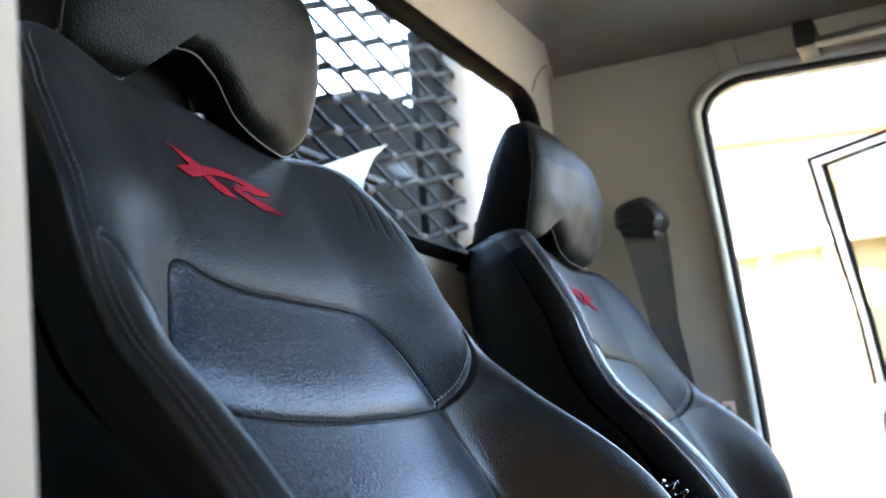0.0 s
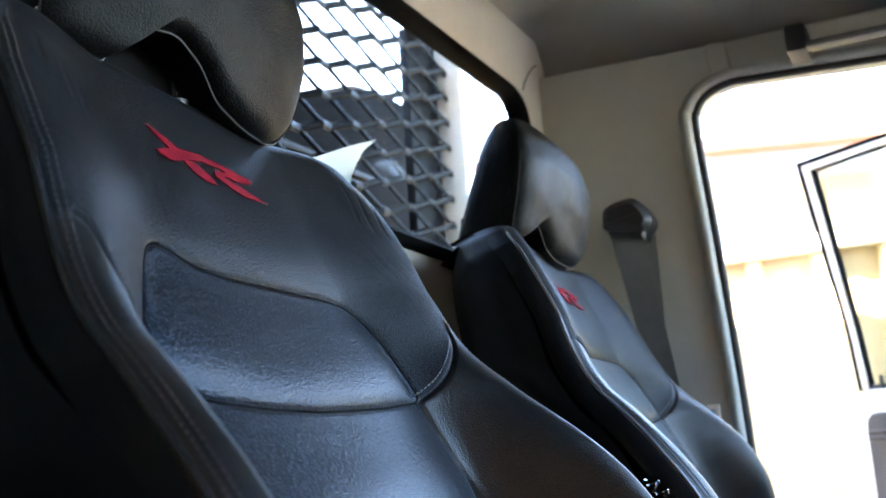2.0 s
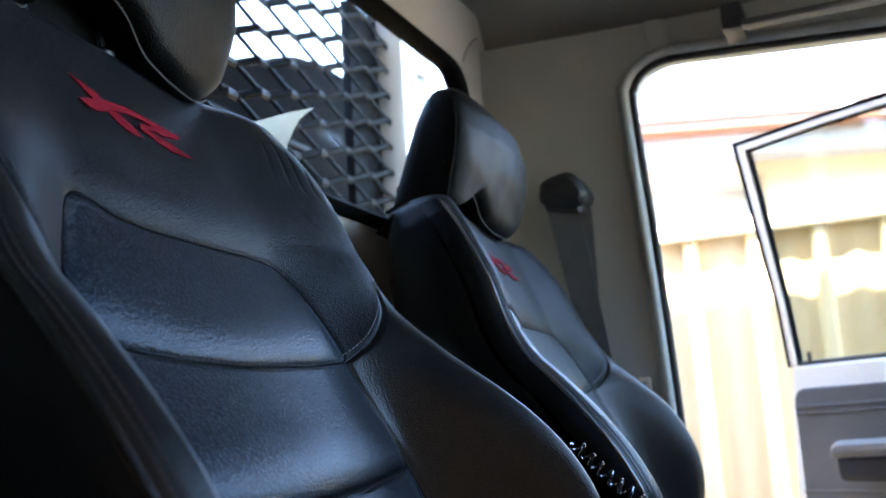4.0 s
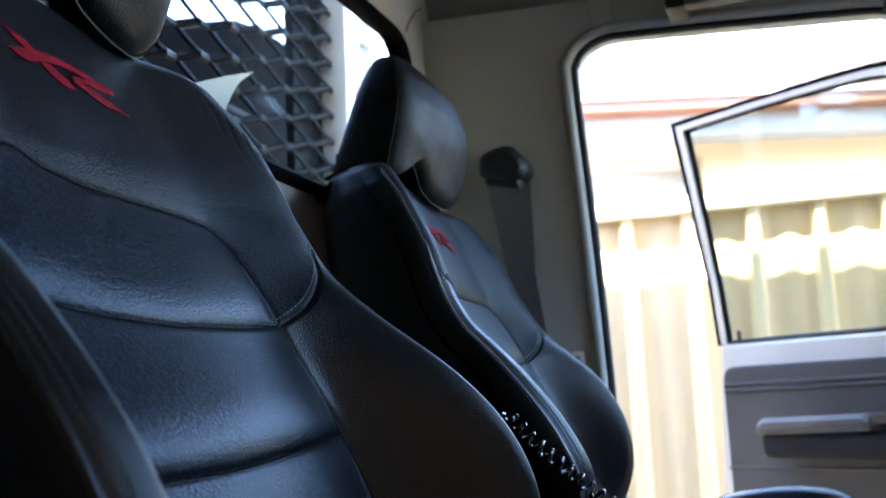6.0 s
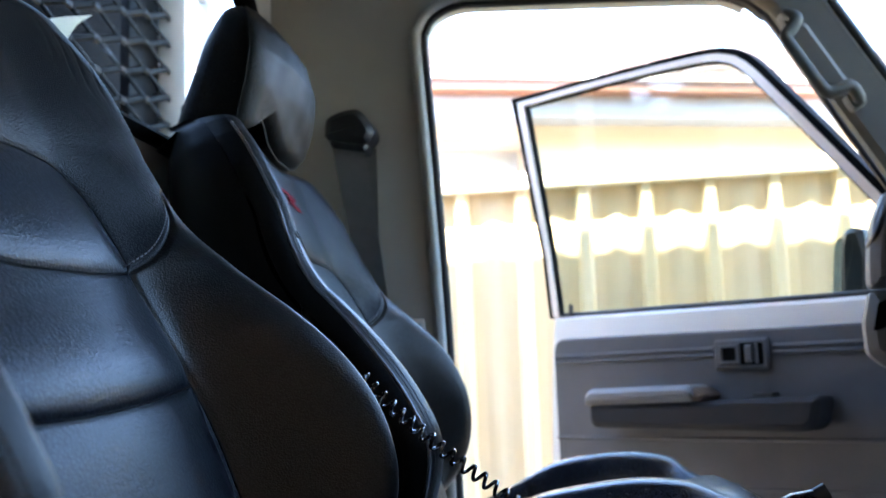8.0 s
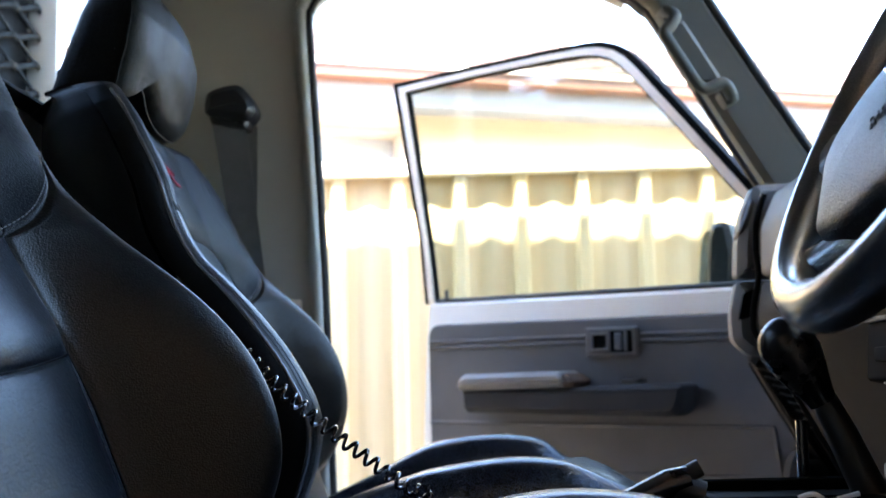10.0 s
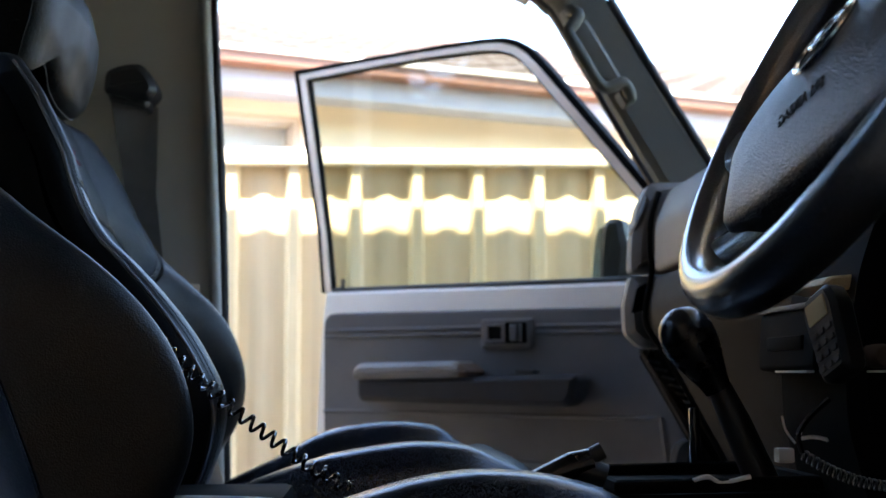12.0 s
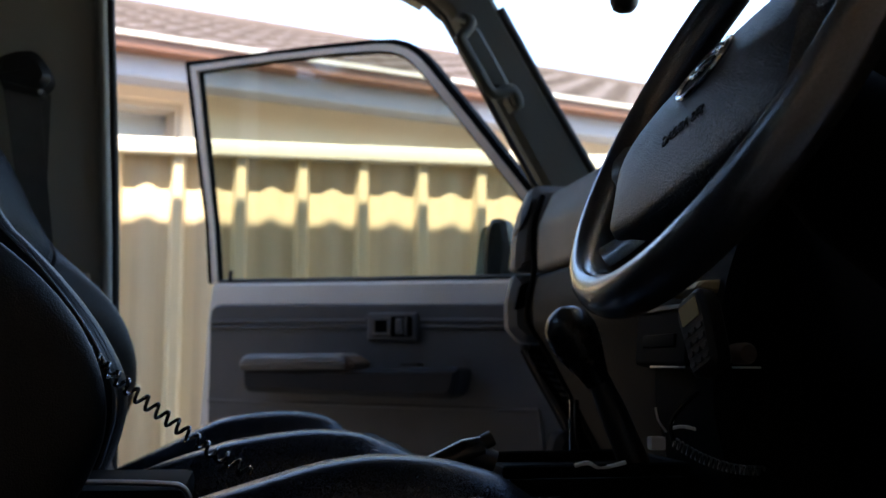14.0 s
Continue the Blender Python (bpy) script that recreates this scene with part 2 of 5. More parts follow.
def box(bm, x0, x1, y0, y1, z0, z1, bevel=0.0, seg=2, m=None):
    r = bmesh.ops.create_cube(bm, size=1.0)
    vs = r["verts"]
    for v in vs:
        v.co = Vector(((x0 + x1) / 2 + v.co.x * (x1 - x0), (y0 + y1) / 2 + v.co.y * (y1 - y0), (z0 + z1) / 2 + v.co.z * (z1 - z0)))
    if bevel:
        es = list({e for v in vs for e in v.link_edges})
        r = bmesh.ops.bevel(bm, geom=es, offset=bevel, segments=seg, profile=0.6, affect="EDGES", clamp_overlap=True)
        vs = list({v for f in r["faces"] for v in f.verts} | {v for v in vs if v.is_valid})
    if m is not None:
        bmesh.ops.transform(bm, matrix=m, verts=vs)
    return bm


def B():
    return bmesh.new()


def rounded(pts, r, n=5):
    """A closed 2D outline with its corners rounded; r is one radius or one for each corner."""
    out = []
    k = len(pts)
    for i in range(k):
        p0, p1, p2 = Vector(pts[i - 1]), Vector(pts[i]), Vector(pts[(i + 1) % k])
        rad = r[i] if isinstance(r, (list, tuple)) else r
        a, b = (p0 - p1), (p2 - p1)
        d = min(rad, a.length * 0.48, b.length * 0.48)
        if d < 1e-5:
            out.append(tuple(p1))
            continue
        s, e = p1 + a.normalized() * d, p1 + b.normalized() * d
        for j in range(n + 1):
            t = j / n
            out.append(tuple((1 - t) ** 2 * s + 2 * t * (1 - t) * p1 + t * t * e))
    return out


def prism(bm, pts, place, depth, bevel=0.0):
    """An outline in a plane, given thickness: place(a, b, c) turns outline and depth into the world."""
    inset = bevel
    rings = []
    levels = [(0, -inset), (inset, 0), (depth - inset, 0), (depth, -inset)] if bevel else [(0, 0), (depth, 0)]
    k = len(pts)
    normals = []
    area = sum(pts[i - 1][0] * pts[i][1] - pts[i][0] * pts[i - 1][1] for i in range(k))
    sg = 1 if area > 0 else -1
    for i in range(k):
        d = Vector(pts[(i + 1) % k]) - Vector(pts[i - 1])
        normals.append(Vector((d.y, -d.x)).normalized() * sg if d.length > 1e-9 else Vector((0, 0)))
    for c, off in levels:
        rings.append([bm.verts.new(place(p[0] + normals[i].x * off, p[1] + normals[i].y * off, c)) for i, p in enumerate(pts)])
    for a, b in zip(rings, rings[1:]):
        for i in range(k):
            bm.faces.new((a[i - 1], a[i], b[i], b[i - 1]))
    bm.faces.new(rings[0])
    bm.faces.new(rings[-1])
    bmesh.ops.recalc_face_normals(bm, faces=bm.faces)
    return bm


def tube(bm, path, r, seg=8, closed=False, flat=1.0, up=None):
    """A round bar along a path; r one radius or one for each point."""
    pts = [Vector(p) for p in path]
    k = len(pts)
    rings = []
    last = None
    for i, p in enumerate(pts):
        a = pts[i - 1] if (i or closed) else p
        b = pts[(i + 1) % k] if (i < k - 1 or closed) else p
        t = (b - a).normalized()
        ref = Vector(up) if up else (last if last is not None else (Vector((0, 0, 1)) if abs(t.z) < 0.9 else Vector((1, 0, 0))))
        s = (ref - t * ref.dot(t)).normalized()
        last = s
        q = t.cross(s)
        rad = r[i] if isinstance(r, (list, tuple)) else r
        rings.append([bm.verts.new(p + s * (math.cos(2 * math.pi * j / seg) * rad * flat) + q * (math.sin(2 * math.pi * j / seg) * rad)) for j in range(seg)])
    pairs = list(zip(rings, rings[1:])) + ([(rings[-1], rings[0])] if closed else [])
    for a, b in pairs:
        for j in range(seg):
            bm.faces.new((a[j - 1], a[j], b[j], b[j - 1]))
    if not closed:
        bm.faces.new(rings[0])
        bm.faces.new(list(reversed(rings[-1])))
    bmesh.ops.recalc_face_normals(bm, faces=bm.faces)
    return bm


def grid(bm, rows):
    """A sheet through rows of points; equal points are welded afterwards by the caller if need be."""
    vs = [[bm.verts.new(p) for p in r] for r in rows]
    for a, b in zip(vs, vs[1:]):
        for i in range(len(a) - 1):
            bm.faces.new((a[i], a[i + 1], b[i + 1], b[i]))
    return vs


def smoothstep(a, b, x):
    t = np.clip((x - a) / (b - a), 0, 1)
    return t * t * (3 - 2 * t)


def spline(points, n):
    """A smooth line through points."""
    pts = [Vector(p) for p in points]
    out = []
    for i in range(len(pts) - 1):
        p0, p1, p2, p3 = pts[max(i - 1, 0)], pts[i], pts[i + 1], pts[min(i + 2, len(pts) - 1)]
        for j in range(n):
            t = j / n
            out.append(0.5 * ((2 * p1) + (p2 - p0) * t + (2 * p0 - 5 * p1 + 4 * p2 - p3) * t * t + (3 * p1 - p0 - 3 * p2 + p3) * t ** 3))
    out.append(pts[-1])
    return out


# ---- the cab: a steel shell round two seats, x forward, y towards the passenger's side ----
Y_NEAR, Y_FAR = 0.31, 1.745          # inner faces of the two sides
GROUND = -0.05


def side_plane(y):
    return lambda a, b, c: Vector((a, y + c, b))


# passenger's side: rear quarter panel with the header over the door opening
quarter = ([(-0.52, 0.55), (-0.52, 1.836), (-0.20, 1.828), (0.29, 1.826), (0.33, 1.80)]
           + [(0.268, 1.722), (0.235, 1.738), (0.19, 1.742)]
           + [(-0.16, 1.764)] + [(-0.178, 1.7635), (-0.194, 1.7605), (-0.208, 1.755), (-0.220, 1.747), (-0.229, 1.736), (-0.2345, 1.722), (-0.237, 1.705), (-0.213, 1.244), (-0.196, 0.80), (-0.19, 0.55)])
structure("wall_passenger_side", prism(B(), quarter, side_plane(Y_FAR), 0.06, 0.004), "grey_trim",
          "grey trim panel behind the passenger door opening", "wall")
structure("wall_driver_side", prism(B(), [(p[0] + 0.046, p[1]) for p in quarter], side_plane(Y_NEAR - 0.085), 0.06, 0.006), "beige_toned_paint",
          "pillar behind the driver door opening, toned down to beige", "wall")
structure("trim_driver_pillar", prism(B(), [(-0.52, 0.60), (-0.52, 1.84), (-0.25, 1.80), (-0.245, 1.70), (-0.222, 1.244), (-0.205, 0.60)], side_plane(Y_NEAR - 0.025), 0.025, 0.004),
          "grey_trim", "grey trim on the driver side pillar", "wall")
# lower part of the opening: sill and floor
structure("floor", box(B(), -0.55, 1.25, Y_NEAR - 0.08, Y_FAR + 0.06, 0.56, 0.62, 0.01), "carpet", "black rubber mat on the cab floor", "floor")
structure("sill_passenger", box(B(), -0.22, 0.80, Y_FAR - 0.02, Y_FAR + 0.07, 0.50, 0.66, 0.015), "white_paint", "white painted sill under the passenger door opening", "sill")
structure("sill_driver", box(B(), -0.22, 0.80, Y_NEAR - 0.09, Y_NEAR + 0.0, 0.50, 0.66, 0.015), "beige_toned_paint", "sill under the driver door opening, toned down to beige", "sill")
# rear wall with the window opening
RW_X = -0.490
win = rounded([(0.42, 1.458), (1.637, 1.458), (1.637, 1.764), (0.42, 1.764)], 0.070, 8)


def rear_wall():
    """A sheet with the window's opening cut through it."""
    bm = B()
    outer = [(Y_NEAR - 0.03, 0.60), (Y_FAR + 0.03, 0.60), (Y_FAR + 0.03, 1.90), (Y_NEAR - 0.03, 1.90)]
    edges = []
    for loop in (win, outer):
        vs = [bm.verts.new((RW_X, p[0], p[1])) for p in loop]
        edges += [bm.edges.new((vs[i - 1], vs[i])) for i in range(len(vs))]
    bmesh.ops.triangle_fill(bm, edges=edges, use_beauty=True)
    ret = bmesh.ops.extrude_face_region(bm, geom=bm.faces[:])
    bmesh.ops.translate(bm, verts=[v for v in ret["geom"] if isinstance(v, bmesh.types.BMVert)], vec=(-0.010, 0, 0))
    bmesh.ops.recalc_face_normals(bm, faces=bm.faces)
    return bm


structure("wall_rear", rear_wall(), "rear_paint", "pale grey painted rear wall of the cab", "wall")
rear_window = tagged(new("window_rear"), "fixed rear window in a black rubber gasket", "window", kind="structure")
part("gasket", tube(B(), [(RW_X, p[0], p[1]) for p in win], 0.0095, 10, True, flat=1.9, up=(1, 0, 0)), "matt_black", rear_window, "black rubber gasket")
part("pane", prism(B(), [(p[0], p[1]) for p in win], lambda a, b, c: Vector((RW_X - 0.003 - c, a, b)), 0.004), "glass", rear_window).visible_shadow = False

wire = thing("thin_lead", "thin dark lead on the rear wall over the window", "lead", (-0.483, 1.70, 1.80))
part("lead", tube(B(), spline([(-0.484, 1.645, 1.784), (-0.484, 1.661, 1.805), (-0.482, 1.691, 1.834), (-0.48, 1.713, 1.846)], 5), 0.0011, 5), "rubber", wire)

# roof lining, falling towards the front and rounded into the walls


def roof():
    bm = B()
    rows = []
    for i in range(15):
        x = -0.53 + i * (0.90 / 14)
        row = []
        for j in range(25):
            s = j / 24
            y = Y_NEAR - 0.05 + s * (Y_FAR - Y_NEAR + 0.10)
            e = min(s, 1 - s)
            z = 1.826 + 0.072 * min(1, e / 0.12) ** 0.5
            z += 0.050 * float(smoothstep(-0.25, -0.45, x)) * min(1, e / 0.03)
            z -= 0.055 * max(0, (x - 0.05) / 0.32) ** 2
            row.append((x, y, z))
        rows.append(row)
    grid(bm, rows)
    ret = bmesh.ops.extrude_face_region(bm, geom=bm.faces[:])
    bmesh.ops.translate(bm, verts=[v for v in ret["geom"] if isinstance(v, bmesh.types.BMVert)], vec=(0, 0, 0.05))
    bmesh.ops.recalc_face_normals(bm, faces=bm.faces)
    return bm


structure("ceiling", roof(), "roof_cloth", "pale grey roof lining of the cab", "ceiling")
structure("windscreen_header", box(B(), 0.30, 0.40, Y_NEAR - 0.03, Y_FAR + 0.03, 1.765, 1.86, 0.02), "roof_cloth", "grey header over the windscreen", "header")

# door seal round the passenger's opening
seal_path = [(-0.205, 0.95), (-0.213, 1.244), (-0.222, 1.45), (-0.237, 1.70), (-0.2345, 1.722), (-0.229, 1.736), (-0.220, 1.747), (-0.208, 1.755), (-0.194, 1.7605), (-0.178, 1.7635), (-0.16, 1.764), (0.0, 1.756), (0.19, 1.744), (0.235, 1.738), (0.268, 1.722), (0.290, 1.702), (0.303, 1.690), (0.350, 1.607), (0.389, 1.536), (0.461, 1.411), (0.498, 1.345)]
seal = tagged(new("door_seal"), "rubber seal round the passenger door opening", "seal", kind="structure")
part("lip", tube(B(), spline([(x + 0.003, Y_FAR + 0.006, z - 0.004) for x, z in seal_path], 5), 0.006, 8), "rubber", seal)
part("trim_strip", tube(B(), spline([(x - 0.012 * (1 - float(smoothstep(-0.23, -0.16, x)) * float(smoothstep(-0.30, -0.26, -x))), Y_FAR - 0.001, z + 0.010 * float(smoothstep(-0.237, -0.17, x))) for x, z in seal_path[:14]], 5), 0.009, 10), "rubber_grey", seal, "grey trim strip")

part("corner_strip", tube(B(), spline([(x + 0.005, Y_FAR - 0.001, z + 0.007) for x, z in seal_path[13:18]], 5), 0.014, 10), "rubber", seal, "black corner strip")

# far windscreen pillar with its grab handle
a_pillar = [(0.268, 1.725), (0.330, 1.80), (0.385, 1.702), (0.456, 1.579), (0.535, 1.448), (0.60, 1.34), (0.60, 1.10), (0.50, 1.10), (0.498, 1.34), (0.461, 1.411), (0.389, 1.536), (0.350, 1.607), (0.301, 1.695)]
structure("pillar_passenger", prism(B(), a_pillar, side_plane(1.70), 0.045, 0.010), "pillar_grey", "grey trimmed windscreen pillar on the passenger side", "pillar")
structure("pillar_driver", prism(B(), a_pillar, side_plane(Y_NEAR - 0.06), 0.085, 0.010), "pillar_grey", "grey trimmed windscreen pillar on the driver side", "pillar")
windscreen = tagged(new("window_windscreen"), "clear laminated windscreen", "window", kind="structure")
part("pane", prism(B(), [(Y_NEAR, 0.0), (Y_FAR, 0.0), (Y_FAR, 0.53), (Y_NEAR, 0.53)],
                   lambda a, b, c: Vector((0.583 - b * 0.50 + c * 0.87, a, 1.33 + b * 0.866 + c * 0.5)), 0.005), "glass", windscreen).visible_shadow = False
part("gasket", tube(B(), [(0.387, 1.705, 1.702), (0.457, 1.705, 1.580), (0.536, 1.705, 1.449), (0.60, 1.705, 1.342)], 0.007, 8), "rubber", windscreen, "black rubber gasket")

grab = thing("grab_handle", "grey padded grab handle on the windscreen pillar", "handle", (0.36, 1.69, 1.6))
ledge = [(0.318, 1.692, 1.674), (0.319, 1.668, 1.671), (0.328, 1.657, 1.661), (0.323, 1.655, 1.648), (0.312, 1.653, 1.634), (0.316, 1.652, 1.621), (0.336, 1.651, 1.586), (0.356, 1.652, 1.553), (0.370, 1.654, 1.547), (0.394, 1.657, 1.555), (0.407, 1.668, 1.542), (0.410, 1.692, 1.540)]
part("grip", tube(B(), spline(ledge, 6), 0.0095, 12), "grab_grey", grab)
face = [(0.326, 1.654), (0.342, 1.654), (0.393, 1.565), (0.385, 1.553), (0.361, 1.556), (0.320, 1.624), (0.316, 1.636)]
part("palm_face", prism(B(), rounded(face, 0.006), side_plane(1.656), 0.026, 0.006), "pillar_grey", grab)
for px, pz in ((0.322, 1.671), (0.406, 1.541)):
    part("mount", box(B(), -0.012, 0.012, -0.012, 0.022, -0.013, 0.013, 0.006, m=pose(px, 1.685, pz, 0, -30, 0)), "grab_grey", grab)

# roof grab handle over the passenger's door
rg = thing("roof_handle", "dark grip on the roof rail over the passenger door", "handle", (0.02, 1.68, 1.80))
part("grip", box(B(), -0.045, 0.17, 1.656, 1.684, 1.757, 1.769, 0.006), "roof_grip", rg)
for x in (-0.074, 0.168):
    part("mount", box(B(), x, x + 0.032, 1.658, 1.735, 1.756, 1.800, 0.008), "black_plastic", rg, "dark grip mount")
cornert = thing("pillar_clip", "grey plastic trim cap at the top of the pillar", "trim cap", (-0.19, 1.74, 1.80))
part("cap", prism(B(), rounded([(-0.200, 1.772), (-0.165, 1.768), (-0.172, 1.826), (-0.205, 1.828)], 0.008), side_plane(1.737), 0.014, 0.003), "grey_trim", cornert)

# bonnet ahead of the windscreen, unseen; added to bounce light into the cab
bonnet = thing("bonnet", "unseen white bonnet added to bounce light into the cab", "bonnet", (1.3, 1.03, 1.1))
part("panel", prism(B(), rounded([(0.92, 1.14), (2.05, 1.04), (2.10, 0.60), (0.92, 0.60)], [0.03, 0.08, 0.05, 0.02]), lambda a, b, c: Vector((a, 0.34 + c, b)), 1.38, 0.04), "white_paint", bonnet)
catch = thing("pillar_catch", "small pale plastic catch on the pillar trim", "catch", (-0.256, 1.744, 1.246))
part("plate", box(B(), -0.266, -0.247, 1.738, 1.747, 1.236, 1.257, 0.002), "frame_cream", catch)
part("slot", box(B(), -0.261, -0.252, 1.7365, 1.740, 1.243, 1.250, 0.001), "rubber_grey", catch)


# ---- seats ----
REC = radians(21)
S_O = Vector((-0.292, 0.65, 1.234))
S_U = Vector((-math.sin(REC), 0, math.cos(REC)))
S_N = Vector((math.cos(REC), 0, math.sin(REC)))


def on_seat(n, y, u):
    return S_O + S_N * (n - 0.06 * y * min(1.0, max(0.0, u / 0.10))) + S_U * u + Vector((0, y, 0))


WU = [-0.34, -0.28, -0.22, -0.15, -0.10, -0.05, 0.0, 0.06, 0.12, 0.16, 0.20, 0.225, 0.245]
WV = [0.246, 0.256, 0.261, 0.264, 0.262, 0.258, 0.252, 0.247, 0.246, 0.242, 0.230, 0.214, 0.188]
BU = [-0.34, -0.30, -0.26, -0.22, -0.19, -0.155, -0.11, -0.069, -0.018, 0.016, 0.06, 0.12, 0.18, 0.22, 0.25]
BV = [-0.01, 0.025, 0.075, 0.108, 0.122, 0.122, 0.112, 0.095, 0.068, 0.047, 0.036, 0.033, 0.026, 0.014, 0.006]
LU = [-0.34, -0.25, -0.15, -0.09, -0.03, 0.02, 0.30]
LV = [0.02, 0.026, 0.028, 0.024, 0.010, 0.0, 0.0]
PAD = [(-0.150, 0.0), (-0.147, 0.03), (-0.137, 0.06), (-0.126, 0.086), (-0.109, 0.094), (-0.082, 0.0845), (-0.0475, 0.0805), (0.008, 0.082),
       (0.081, 0.0848), (0.118, 0.083), (0.139, 0.064), (0.150, 0.0416), (0.157, 0.015), (0.158, 0.0), (0.09, -0.0085), (0.0, -0.0145), (-0.06, -0.0133), (-0.11, -0.009)]
SEAM = [(0.157, 0.0), (0.160, -0.03), (0.165, -0.06), (0.172, -0.09), (0.178, -0.1235), (0.182, -0.16), (0.184, -0.22), (0.180, -0.34)]
WING = [(0.157, 0.0), (0.178, 0.0095), (0.194, 0.024), (0.208, 0.041), (0.216, 0.060), (0.224, 0.066)]
CROSS = [(-0.172, -0.112), (-0.12, -0.117), (-0.06, -0.1175), (0.0, -0.115), (0.075, -0.107), (0.157, -0.0945), (0.172, -0.0912)]
CROSS2 = [(-0.184, -0.230), (-0.09, -0.243), (0.0, -0.246), (0.09, -0.236), (0.184, -0.214)]


# height of the bolster on the passenger's side of each seat
DRIVER_FAR = ([-0.34, -0.28, -0.242, -0.223, -0.203, -0.181, -0.156, -0.127, -0.099, -0.068, -0.031, 0.005, 0.048, 0.12, 0.18, 0.22, 0.25],
              [-0.01, 0.062, 0.109, 0.123, 0.131, 0.135, 0.136, 0.130, 0.119, 0.101, 0.073, 0.048, 0.033, 0.032, 0.026, 0.014, 0.006])
PASSENGER_FAR = ([-0.34, -0.27, -0.252, -0.233, -0.205, -0.177, -0.147, -0.113, -0.08, -0.045, -0.006, 0.05, 0.12, 0.18, 0.22, 0.25],
                 [-0.10, -0.035, 0.006, 0.040, 0.069, 0.086, 0.096, 0.098, 0.093, 0.079, 0.054, 0.031, 0.030, 0.025, 0.014, 0.006])


def dist_to(poly, Yg, Ug, closed=False):
    d = np.full(Yg.shape, 9.0)
    k = len(poly)
    for i in range(k if closed else k - 1):
        (ax, ay), (bx, by) = poly[i], poly[(i + 1) % k]
        vx, vy = bx - ax, by - ay
        t = np.clip(((Yg - ax) * vx + (Ug - ay) * vy) / (vx * vx + vy * vy + 1e-12), 0, 1)
        d = np.minimum(d, np.hypot(Yg - ax - t * vx, Ug - ay - t * vy))
    return d


def inside(poly, Yg, Ug):
    c = np.zeros(Yg.shape, bool)
    k = len(poly)
    for i in range(k):
        (ax, ay), (bx, by) = poly[i - 1], poly[i]
        with np.errstate(divide="ignore", invalid="ignore"):
            c ^= ((ay > Ug) != (by > Ug)) & (Yg < (bx - ax) * (Ug - ay) / (by - ay + 1e-15) + ax)
    return c


def s2(poly, n=6):
    return [tuple(p)[:2] for p in spline([(a, b, 0) for a, b in poly], n)]


PAD_S = rounded(PAD, 0.012, 4)


def soft(u, xs, ys):
    """A line through points, its bends rounded."""
    return sum(k * np.interp(u + d, xs, ys) for d, k in ((-0.024, 0.08), (-0.016, 0.14), (-0.008, 0.18), (0.0, 0.20), (0.008, 0.18), (0.016, 0.14), (0.024, 0.08)))


